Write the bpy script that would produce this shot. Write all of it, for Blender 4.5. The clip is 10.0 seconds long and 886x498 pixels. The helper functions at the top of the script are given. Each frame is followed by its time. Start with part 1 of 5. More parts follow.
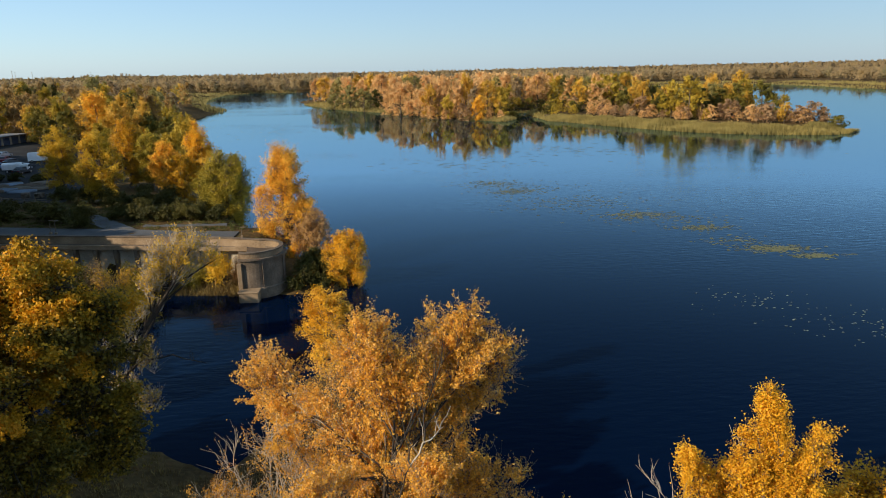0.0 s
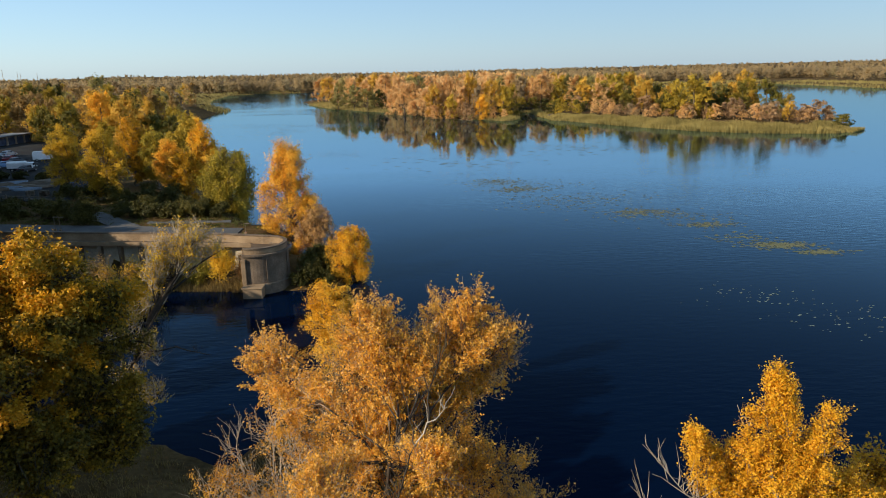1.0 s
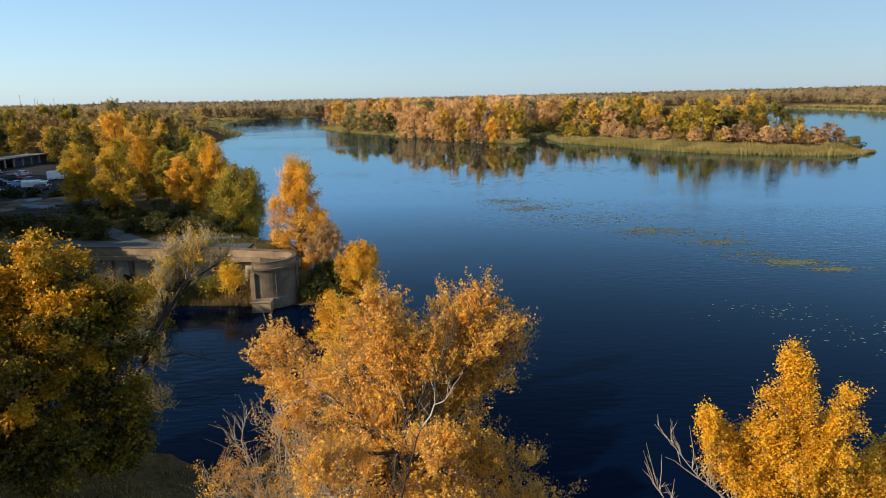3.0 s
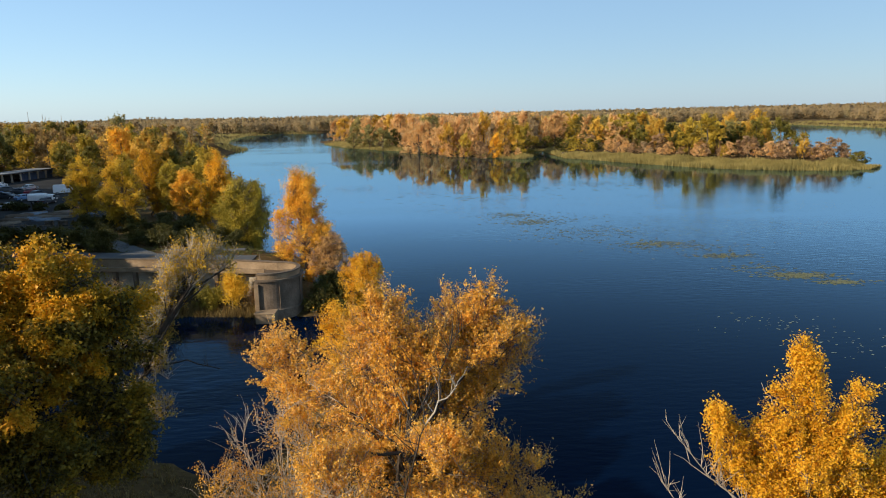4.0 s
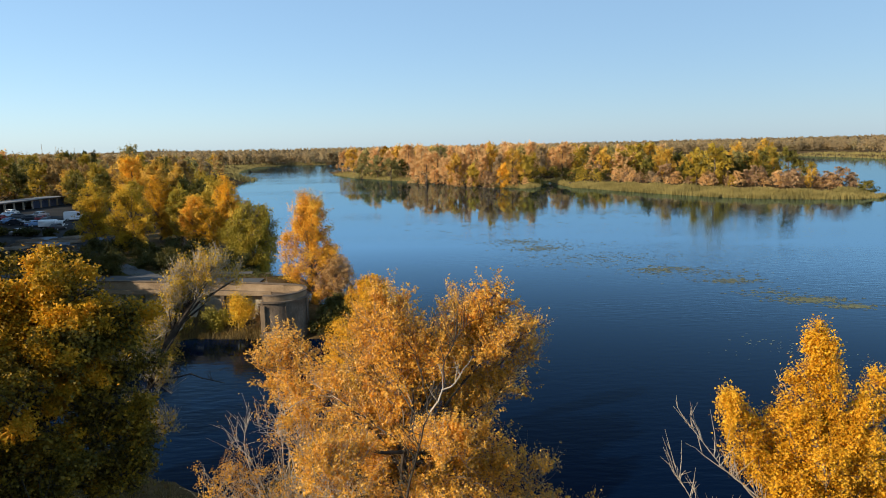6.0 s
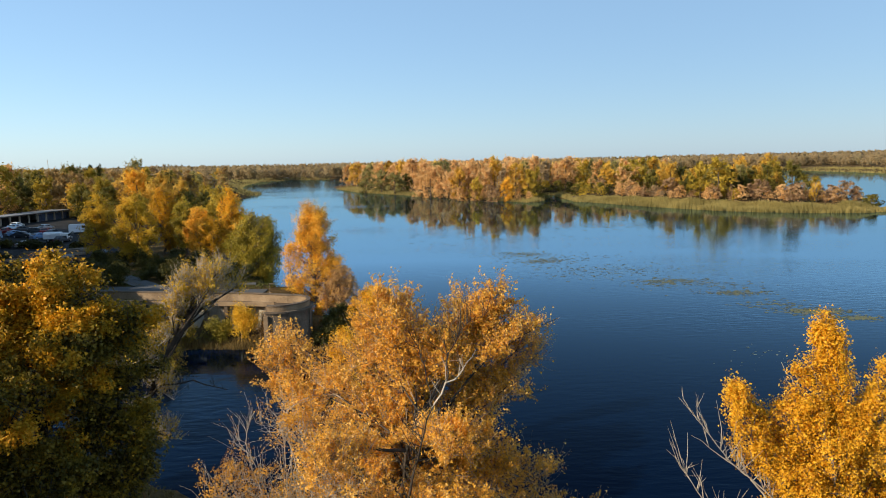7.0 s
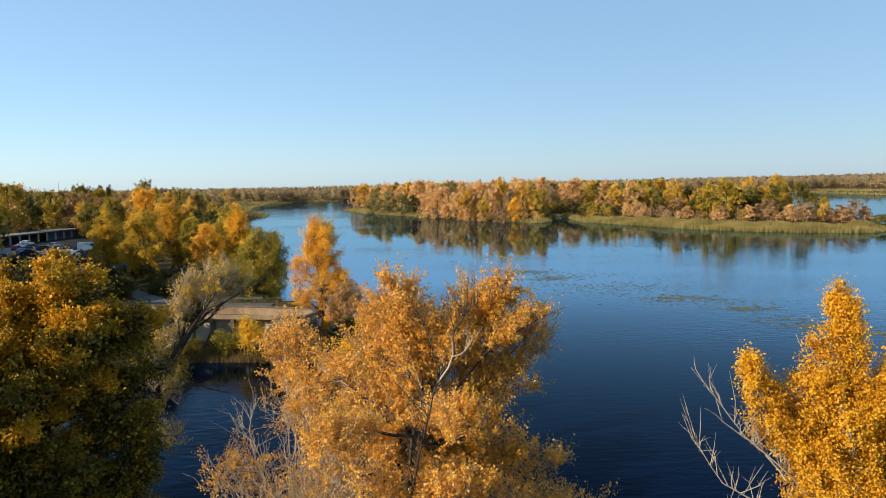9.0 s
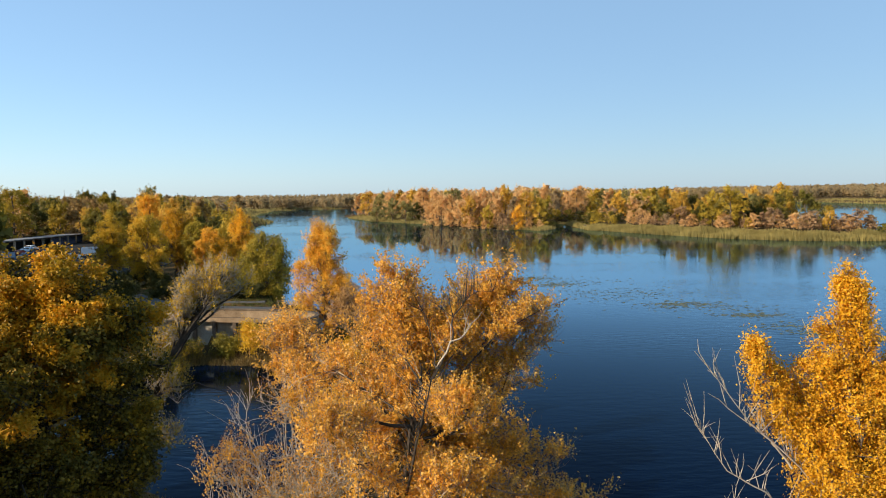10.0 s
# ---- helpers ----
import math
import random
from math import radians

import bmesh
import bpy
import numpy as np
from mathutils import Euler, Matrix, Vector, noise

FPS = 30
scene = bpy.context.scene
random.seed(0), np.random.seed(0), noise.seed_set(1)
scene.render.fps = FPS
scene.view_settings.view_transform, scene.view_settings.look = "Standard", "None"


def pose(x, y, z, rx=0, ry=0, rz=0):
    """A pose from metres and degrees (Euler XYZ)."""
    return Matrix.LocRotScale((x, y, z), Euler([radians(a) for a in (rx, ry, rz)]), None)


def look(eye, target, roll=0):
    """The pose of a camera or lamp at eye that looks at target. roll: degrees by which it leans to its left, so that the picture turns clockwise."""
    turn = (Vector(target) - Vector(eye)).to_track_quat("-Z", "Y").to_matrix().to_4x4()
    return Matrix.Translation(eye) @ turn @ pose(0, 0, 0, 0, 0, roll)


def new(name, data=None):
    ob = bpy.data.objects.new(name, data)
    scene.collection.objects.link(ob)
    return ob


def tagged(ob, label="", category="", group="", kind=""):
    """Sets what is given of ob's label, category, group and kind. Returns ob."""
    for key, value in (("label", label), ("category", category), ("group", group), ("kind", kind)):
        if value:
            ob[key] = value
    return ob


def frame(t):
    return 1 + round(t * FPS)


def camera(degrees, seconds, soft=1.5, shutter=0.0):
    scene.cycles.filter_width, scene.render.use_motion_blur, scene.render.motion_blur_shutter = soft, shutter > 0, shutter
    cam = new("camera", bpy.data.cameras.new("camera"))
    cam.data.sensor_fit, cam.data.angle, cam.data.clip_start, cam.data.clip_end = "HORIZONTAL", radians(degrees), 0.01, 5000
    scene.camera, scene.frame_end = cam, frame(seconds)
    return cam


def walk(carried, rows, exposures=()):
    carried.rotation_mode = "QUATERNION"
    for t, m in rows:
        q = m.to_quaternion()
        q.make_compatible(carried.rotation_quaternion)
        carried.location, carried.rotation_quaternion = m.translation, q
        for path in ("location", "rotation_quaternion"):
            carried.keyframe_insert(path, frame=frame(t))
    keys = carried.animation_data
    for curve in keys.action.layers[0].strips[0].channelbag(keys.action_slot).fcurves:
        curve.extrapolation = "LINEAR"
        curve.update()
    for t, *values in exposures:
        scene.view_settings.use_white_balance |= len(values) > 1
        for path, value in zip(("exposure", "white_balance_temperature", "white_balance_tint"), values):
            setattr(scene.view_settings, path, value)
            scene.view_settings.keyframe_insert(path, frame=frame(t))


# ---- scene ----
cam = camera(66.0, 10.0, soft=1.0)
PATH = [
    (0, (0.197, -0.15, 24.397), (0.29, 1.781, 23.884), -1.1),
    (0.5, (0.167, -0.158, 24.125), (0.255, 1.773, 23.611), -1.1),
    (1, (0.173, -0.147, 23.849), (0.255, 1.785, 23.338), -1.2),
    (1.5, (0.174, -0.184, 23.581), (0.249, 1.75, 23.078), -1.2),
    (2, (0.198, -0.212, 23.301), (0.266, 1.726, 22.812), -1.2),
    (2.5, (0.191, -0.261, 23.04), (0.253, 1.683, 22.574), -1.2),
    (4, (0.172, -0.213, 22.243), (0.217, 1.747, 21.848), -1.2),
    (4.5, (0.179, -0.189, 21.978), (0.219, 1.775, 21.606), -1.2),
    (5, (0.194, -0.198, 21.705), (0.229, 1.772, 21.357), -1.2),
    (5.5, (0.229, -0.169, 21.429), (0.259, 1.804, 21.103), -1.2),
    (7, (0.222, -0.193, 20.638), (0.237, 1.79, 20.378), -1.2),
    (7.5, (0.23, -0.151, 20.372), (0.241, 1.834, 20.131), -1.2),
    (8, (0.238, -0.162, 20.09), (0.243, 1.825, 19.866), -1.2),
    (8.5, (0.236, -0.156, 19.799), (0.235, 1.833, 19.59), -1.2),
    (9, (0.204, -0.145, 19.501), (0.2, 1.845, 19.308), -1.2),
    (9.5, (0.295, 0.023, 19.18), (0.284, 2.014, 19.001), -1.1),
    (10, (0.31, 0.071, 18.916), (0.295, 2.064, 18.748), -1.0),
]
walk(cam, [(t, look(eye, goal, lean)) for t, eye, goal, lean in PATH],
     exposures=[(0.0, 0.70, 6500, 10), (5.0, 0.76, 6500, 10), (10.0, 0.82, 6500, 10)])

# ---- daylight: low sun from behind the left shoulder, clear hazy sky ----
SUN_DIR = Vector((-0.86, -0.42, 0.42)).normalized()
world = bpy.data.worlds.new("sky")
scene.world = world
world.use_nodes = True
wn = world.node_tree.nodes
wl = world.node_tree.links
sky = wn.new("ShaderNodeTexSky")
sky.sky_type = 'NISHITA'
sky.sun_disc = False
sky.sun_elevation = math.asin(SUN_DIR.z)
sky.sun_rotation = -math.atan2(SUN_DIR.x, SUN_DIR.y)
sky.altitude = 100
sky.air_density = 1.0
sky.dust_density = 0.3
sky.ozone_density = 1.6
tint = wn.new("ShaderNodeMix")
tint.data_type = 'RGBA'
tint.blend_type = 'MULTIPLY'
tint.inputs[0].default_value = 1.0
tint.inputs[7].default_value = (0.85, 0.95, 1.07, 1)
wl.new(sky.outputs[0], tint.inputs[6])
haze = wn.new("ShaderNodeMix")
haze.data_type = 'RGBA'
haze.inputs[0].default_value = 0.5
haze.inputs[7].default_value = (3.15, 5.2, 7.6, 1)
wl.new(tint.outputs[2], haze.inputs[6])
wl.new(haze.outputs[2], wn["Background"].inputs[0])
wn["Background"].inputs[1].default_value = 0.075
sun = new("sun", bpy.data.lights.new("sun", "SUN"))
sun.data.energy = 5.0
sun.data.angle = radians(0.55)
sun.data.color = (1.0, 0.86, 0.66)
sun.matrix_world = look(SUN_DIR * 300, (0, 0, 0))


# ---- materials ----
def node_mat(name):
    m = bpy.data.materials.new(name)
    m.use_nodes = True
    return m, m.node_tree.nodes, m.node_tree.links, m.node_tree.nodes["Principled BSDF"]


def ramp_of(nodes, stops):
    r = nodes.new("ShaderNodeValToRGB")
    while len(r.color_ramp.elements) < len(stops):
        r.color_ramp.elements.new(0.5)
    for e, (p, c) in zip(r.color_ramp.elements, stops):
        e.position, e.color = p, (*c, 1)
    return r


def leaf_mat(name, colours, patch=0.6, glow=0.35, scale=0.25, rough=0.55):
    """Leaves: every leaf its own tone, drifting in patches over the crown, with light passing through."""
    m, n, l, bsdf = node_mat(name)
    geo = n.new("ShaderNodeNewGeometry")
    tex = n.new("ShaderNodeTexNoise")
    tex.inputs["Scale"].default_value = scale
    tex.inputs["Detail"].default_value = 3
    l.new(geo.outputs["Position"], tex.inputs["Vector"])
    info = n.new("ShaderNodeObjectInfo")
    a = n.new("ShaderNodeMath"); a.operation = 'MULTIPLY_ADD'
    l.new(tex.outputs["Fac"], a.inputs[0]); a.inputs[1].default_value = 2.4; a.inputs[2].default_value = -0.68
    b = n.new("ShaderNodeMix")
    b.inputs[0].default_value = patch
    l.new(geo.outputs["Random Per Island"], b.inputs[2]); l.new(a.outputs[0], b.inputs[3])
    c = n.new("ShaderNodeMath"); c.operation = 'MULTIPLY_ADD'
    l.new(info.outputs["Random"], c.inputs[0]); c.inputs[1].default_value = 0.22
    l.new(b.outputs[0], c.inputs[2])
    d = n.new("ShaderNodeMath"); d.operation = 'SUBTRACT'
    l.new(c.outputs[0], d.inputs[0]); d.inputs[1].default_value = 0.11
    r = ramp_of(n, [(i / (len(colours) - 1), col) for i, col in enumerate(colours)])
    l.new(d.outputs[0], r.inputs[0])
    l.new(r.outputs[0], bsdf.inputs["Base Color"])
    bsdf.inputs["Roughness"].default_value = rough
    bsdf.inputs["Specular IOR Level"].default_value = 0.2
    tr = n.new("ShaderNodeBsdfTranslucent")
    l.new(r.outputs[0], tr.inputs[0])
    mix = n.new("ShaderNodeMixShader")
    mix.inputs[0].default_value = glow
    l.new(bsdf.outputs[0], mix.inputs[1]); l.new(tr.outputs[0], mix.inputs[2])
    l.new(mix.outputs[0], n["Material Output"].inputs[0])
    return m


def rough_mat(name, colours, scale=3.0, fine=30.0, bump=0.3, rough=0.85, metal=0.0, dist=0.02, vary=0.0, spec=0.2):
    """A matt surface: stains at one scale, grain at another, fine relief."""
    m, n, l, bsdf = node_mat(name)
    co = n.new("ShaderNodeTexCoord")
    t1 = n.new("ShaderNodeTexNoise"); t1.inputs["Scale"].default_value = scale; t1.inputs["Detail"].default_value = 5
    t2 = n.new("ShaderNodeTexNoise"); t2.inputs["Scale"].default_value = fine; t2.inputs["Detail"].default_value = 4
    for t in (t1, t2):
        l.new(co.outputs["Object"], t.inputs["Vector"])
    mx = n.new("ShaderNodeMix"); mx.inputs[0].default_value = 0.4
    l.new(t1.outputs["Fac"], mx.inputs[2]); l.new(t2.outputs["Fac"], mx.inputs[3])
    last = mx.outputs[0]
    if vary:
        info = n.new("ShaderNodeObjectInfo")
        ad = n.new("ShaderNodeMath"); ad.operation = 'MULTIPLY_ADD'
        l.new(info.outputs["Random"], ad.inputs[0]); ad.inputs[1].default_value = vary; l.new(last, ad.inputs[2])
        sb = n.new("ShaderNodeMath"); sb.operation = 'SUBTRACT'
        l.new(ad.outputs[0], sb.inputs[0]); sb.inputs[1].default_value = vary / 2
        last = sb.outputs[0]
    k = len(colours) - 1
    r = ramp_of(n, [(0.3 + 0.4 * i / k, col) for i, col in enumerate(colours)])
    l.new(last, r.inputs[0]); l.new(r.outputs[0], bsdf.inputs["Base Color"])
    bsdf.inputs["Roughness"].default_value = rough
    bsdf.inputs["Metallic"].default_value = metal
    bsdf.inputs["Specular IOR Level"].default_value = spec
    bp = n.new("ShaderNodeBump"); bp.inputs["Strength"].default_value = bump; bp.inputs["Distance"].default_value = dist
    l.new(t2.outputs["Fac"], bp.inputs["Height"]); l.new(bp.outputs[0], bsdf.inputs["Normal"])
    return m


def paint_mat(name, colour, rough=0.35, metal=0.0):
    return rough_mat(name, [tuple(c * 0.85 for c in colour), colour], 1.5, 60, 0.05, rough, metal, spec=0.5)


M_GOLD = leaf_mat("gold_leaves", [(0.40, 0.17, 0.010), (0.64, 0.32, 0.014), (0.78, 0.43, 0.025), (0.80, 0.52, 0.08)], patch=0.45, glow=0.40)
M_AMBER = leaf_mat("amber_leaves", [(0.32, 0.15, 0.035), (0.62, 0.31, 0.04), (0.82, 0.44, 0.055), (0.88, 0.60, 0.22)], patch=0.4, glow=0.5, scale=0.4)
M_ORANGE = leaf_mat("orange_leaves", [(0.46, 0.21, 0.016), (0.72, 0.37, 0.03), (0.82, 0.48, 0.06)], glow=0.36)
M_MIXED = leaf_mat("green_and_gold_leaves", [(0.026, 0.036, 0.006), (0.07, 0.07, 0.009), (0.26, 0.175, 0.013), (0.56, 0.30, 0.015), (0.68, 0.33, 0.02)], patch=0.7, glow=0.3, scale=0.42)
M_DEEP = leaf_mat("deep_green_maple_leaves", [(0.034, 0.033, 0.006), (0.088, 0.07, 0.010), (0.22, 0.145, 0.013), (0.50, 0.28, 0.015)], patch=0.55, glow=0.25, scale=0.5)
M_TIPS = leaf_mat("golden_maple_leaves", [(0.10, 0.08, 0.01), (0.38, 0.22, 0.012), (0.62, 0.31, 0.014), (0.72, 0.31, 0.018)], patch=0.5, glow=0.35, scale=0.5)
M_OLIVE = leaf_mat("olive_leaves", [(0.22, 0.155, 0.012), (0.46, 0.295, 0.02), (0.66, 0.39, 0.025), (0.76, 0.43, 0.03)], glow=0.32)
M_GREEN = leaf_mat("dark_green_leaves", [(0.024, 0.027, 0.006), (0.055, 0.052, 0.010), (0.14, 0.11, 0.018)], glow=0.22)
M_WILLOW = leaf_mat("willow_leaves", [(0.07, 0.07, 0.012), (0.26, 0.20, 0.02), (0.54, 0.37, 0.03)], glow=0.2)
M_RUST = leaf_mat("rust_leaves", [(0.24, 0.14, 0.055), (0.46, 0.27, 0.10), (0.60, 0.37, 0.15)])
M_ROSE = leaf_mat("rose_brown_twig_leaves", [(0.20, 0.115, 0.06), (0.33, 0.20, 0.10), (0.44, 0.28, 0.14)])
M_GREY = leaf_mat("dry_grey_leaves", [(0.16, 0.11, 0.06), (0.30, 0.21, 0.11), (0.42, 0.31, 0.18)])
M_REED = leaf_mat("reed_blades", [(0.16, 0.13, 0.04), (0.28, 0.22, 0.07), (0.38, 0.30, 0.10)], patch=0.6, scale=0.1)
M_DRY = leaf_mat("dry_grass_blades", [(0.10, 0.07, 0.025), (0.22, 0.15, 0.05), (0.34, 0.24, 0.09)], patch=0.5)
M_GRASS = leaf_mat("grass_blades", [(0.03, 0.04, 0.01), (0.07, 0.075, 0.016), (0.14, 0.12, 0.03)], patch=0.5)
M_BARK = rough_mat("grey_brown_bark", [(0.05, 0.035, 0.025), (0.12, 0.09, 0.065), (0.20, 0.16, 0.12)], 1.2, 14, 0.8)
M_PALE = rough_mat("pale_dead_bark", [(0.20, 0.16, 0.115), (0.35, 0.29, 0.22), (0.47, 0.40, 0.31)], 1.5, 18, 0.5)
M_BARKMID = rough_mat("grey_poplar_bark", [(0.06, 0.045, 0.032), (0.13, 0.10, 0.075), (0.22, 0.18, 0.14)], 1.2, 16, 0.6)
M_TWIG = rough_mat("grey_brown_twigs", [(0.15, 0.11, 0.07), (0.27, 0.20, 0.13), (0.38, 0.29, 0.20)], 1.5, 18, 0.5)
M_DARKBARK = rough_mat("dark_brown_bark", [(0.016, 0.012, 0.009), (0.038, 0.029, 0.021), (0.07, 0.055, 0.042)], 1.2, 14, 0.8)
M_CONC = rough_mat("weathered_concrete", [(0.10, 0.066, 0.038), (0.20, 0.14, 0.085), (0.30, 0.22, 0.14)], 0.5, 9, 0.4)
M_PANEL = rough_mat("pale_concrete_panel", [(0.20, 0.16, 0.12), (0.34, 0.29, 0.22), (0.46, 0.40, 0.32)], 0.5, 8, 0.4)
M_CONC2 = rough_mat("stained_and_shaded_concrete", [(0.05, 0.037, 0.026), (0.11, 0.082, 0.058), (0.19, 0.145, 0.105)], 0.6, 7, 0.5)
M_DECK = rough_mat("brown_stained_slab", [(0.045, 0.031, 0.02), (0.085, 0.06, 0.04), (0.14, 0.10, 0.068)], 0.4, 7, 0.5)
M_ASPH = rough_mat("old_asphalt", [(0.014, 0.014, 0.015), (0.025, 0.025, 0.025), (0.038, 0.037, 0.035)], 0.15, 20, 0.3, spec=0.05)
M_PATH = rough_mat("worn_asphalt", [(0.045, 0.045, 0.046), (0.07, 0.07, 0.07), (0.10, 0.098, 0.095)], 0.3, 15, 0.2)


def ground_mat():
    m = rough_mat("bank_soil_and_dry_grass", [(0.026, 0.017, 0.008), (0.055, 0.036, 0.015), (0.10, 0.064, 0.026), (0.16, 0.10, 0.045)], 0.12, 2.5, 0.6, 0.95, dist=0.15, spec=0.03)
    return m


def water_mat():
    m, n, l, bsdf = node_mat("river_water")
    bsdf.inputs["Base Color"].default_value = (0.0005, 0.0036, 0.0142, 1)
    bsdf.inputs["Roughness"].default_value = 0.6
    bsdf.inputs["Specular IOR Level"].default_value = 0.0
    geo = n.new("ShaderNodeNewGeometry")
    mp = n.new("ShaderNodeMapping")
    mp.inputs["Rotation"].default_value = (0, 0, radians(-14))
    mp.inputs["Scale"].default_value = (0.35, 1.0, 1.0)
    l.new(geo.outputs["Position"], mp.inputs["Vector"])
    rip = n.new("ShaderNodeTexNoise"); rip.inputs["Scale"].default_value = 1.5; rip.inputs["Detail"].default_value = 4
    l.new(mp.outputs[0], rip.inputs["Vector"])
    calm = n.new("ShaderNodeTexNoise"); calm.inputs["Scale"].default_value = 0.028; calm.inputs["Detail"].default_value = 4
    l.new(mp.outputs[0], calm.inputs["Vector"])
    cr = ramp_of(n, [(0.42, (0.08, 0.08, 0.08)), (0.62, (1, 1, 1))])
    l.new(calm.outputs["Fac"], cr.inputs[0])
    bp = n.new("ShaderNodeBump"); bp.inputs["Distance"].default_value = 0.085
    mu = n.new("ShaderNodeMath"); mu.operation = 'MULTIPLY'; mu.inputs[1].default_value = 0.55
    sep = n.new("ShaderNodeSeparateXYZ"); l.new(geo.outputs["Position"], sep.inputs[0])
    lee = n.new("ShaderNodeMapRange"); lee.inputs[1].default_value = 110; lee.inputs[2].default_value = 260
    lee.inputs[3].default_value = 1.0; lee.inputs[4].default_value = 0.14
    l.new(sep.outputs[1], lee.inputs[0])
    east = n.new("ShaderNodeMapRange"); east.inputs[1].default_value = -25; east.inputs[2].default_value = 25
    east.inputs[3].default_value = 0.75; east.inputs[4].default_value = 0.0
    l.new(sep.outputs[0], east.inputs[0])
    wind = n.new("ShaderNodeMath"); wind.operation = 'MAXIMUM'
    l.new(lee.outputs[0], wind.inputs[0]); l.new(east.outputs[0], wind.inputs[1])
    m2 = n.new("ShaderNodeMath"); m2.operation = 'MULTIPLY'
    l.new(cr.outputs[0], m2.inputs[0]); l.new(wind.outputs[0], m2.inputs[1])
    l.new(m2.outputs[0], mu.inputs[0]); l.new(mu.outputs[0], bp.inputs["Strength"])
    l.new(rip.outputs["Fac"], bp.inputs["Height"]); l.new(bp.outputs[0], bsdf.inputs["Normal"])
    # gloss that grows steeply towards grazing views
    gl = n.new("ShaderNodeBsdfGlossy"); gl.inputs["Roughness"].default_value = 0.03
    gl.inputs["Color"].default_value = (0.60, 0.84, 1.0, 1)
    l.new(bp.outputs[0], gl.inputs["Normal"])
    fr = n.new("ShaderNodeFresnel"); fr.inputs["IOR"].default_value = 1.333
    l.new(bp.outputs[0], fr.inputs["Normal"])
    pw = n.new("ShaderNodeMath"); pw.operation = 'POWER'; pw.inputs[1].default_value = 2.25
    l.new(fr.outputs[0], pw.inputs[0])
    gain = n.new("ShaderNodeMath"); gain.operation = 'MULTIPLY'; gain.inputs[1].default_value = 4.8
    l.new(pw.outputs[0], gain.inputs[0])
    top = n.new("ShaderNodeMath"); top.operation = 'MINIMUM'; top.inputs[1].default_value = 0.64
    l.new(gain.outputs[0], top.inputs[0])
    mix = n.new("ShaderNodeMixShader")
    l.new(top.outputs[0], mix.inputs[0]); l.new(bsdf.outputs[0], mix.inputs[1]); l.new(gl.outputs[0], mix.inputs[2])
    l.new(mix.outputs[0], n["Material Output"].inputs[0])
    return m


M_GROUND = ground_mat()
M_WATER = water_mat()


# ---- mesh helpers ----
def mesh_np(name, verts, faces, mat=None, smooth=False):
    """A mesh from numpy arrays; all faces have the same number of corners."""
    verts = np.asarray(verts, np.float32).reshape(-1, 3)
    faces = np.asarray(faces, np.int32)
    me = bpy.data.meshes.new(name)
    me.vertices.add(len(verts)); me.vertices.foreach_set("co", verts.ravel())
    k = faces.shape[1]
    me.loops.add(faces.size); me.loops.foreach_set("vertex_index", faces.ravel())
    me.polygons.add(len(faces))
    me.polygons.foreach_set("loop_start", np.arange(0, faces.size, k, dtype=np.int32))
    me.polygons.foreach_set("loop_total", np.full(len(faces), k, np.int32))
    if smooth:
        me.polygons.foreach_set("use_smooth", np.ones(len(faces), bool))
    me.update(calc_edges=True)
    if mat:
        me.materials.append(mat)
    return me


def empty(name, x=0.0, y=0.0, z=0.0, rz=0.0):
    e = new(name)
    e.empty_display_size = 0.3
    e.matrix_basis = pose(x, y, z, 0, 0, rz)
    return e


def part_me(name, me, parent, label=""):
    ob = new(name, me)
    ob.parent = parent
    return tagged(ob, label)


def part(name, bm, material, parent, label="", smooth=False):
    me = bpy.data.meshes.new(name)
    bm.to_mesh(me); bm.free()
    if smooth:
        me.polygons.foreach_set("use_smooth", np.ones(len(me.polygons), bool))
    me.materials.append(material)
    ob = new(name, me)
    if parent:
        ob.parent = parent
    return tagged(ob, label)


def box(bm, cx, cy, cz, sx, sy, sz, bevel=0.0, rz=0.0):
    """A bevelled block centred at cx, cy, cz."""
    r = bmesh.ops.create_cube(bm, size=1.0, matrix=pose(cx, cy, cz, 0, 0, rz) @ Matrix.Diagonal((sx, sy, sz, 1)))
    if bevel:
        es = list({e for v in r["verts"] for e in v.link_edges})
        bmesh.ops.bevel(bm, geom=es, offset=bevel, segments=2, affect='EDGES', profile=0.6)
    return bm


def rod(bm, a, b, r1, r2=None, seg=8):
    a, b = Vector(a), Vector(b)
    d = b - a
    m = Matrix.Translation((a + b) / 2) @ d.to_track_quat("Z", "Y").to_matrix().to_4x4()
    bmesh.ops.create_cone(bm, cap_ends=True, segments=seg, radius1=r1, radius2=r1 if r2 is None else r2, depth=d.length, matrix=m)
    return bm


def unit(v):
    return v / np.maximum(np.linalg.norm(v, axis=-1, keepdims=True), 1e-6)


def tubes(P, R, sides):
    """Tapered tubes along m polylines of k points: vertices and quads."""
    m, k, _ = P.shape
    T = unit(np.gradient(P, axis=1))
    ref = np.where(np.abs(T[..., 2:3]) > 0.9, np.array([1.0, 0, 0]), np.array([0, 0, 1.0]))
    U = unit(np.cross(T, ref)); W = np.cross(T, U)
    a = np.arange(sides) * 2 * np.pi / sides
    ring = P[:, :, None, :] + R[:, :, None, None] * (np.cos(a)[:, None] * U[:, :, None, :] + np.sin(a)[:, None] * W[:, :, None, :])
    base = (np.arange(m) * k * sides)[:, None, None] + (np.arange(k - 1) * sides)[None, :, None]
    j = np.arange(sides)[None, None, :]; j2 = (j + 1) % sides
    F = np.stack([base + j, base + j2, base + sides + j2, base + sides + j], -1).reshape(-1, 4)
    return ring.reshape(-1, 3), F


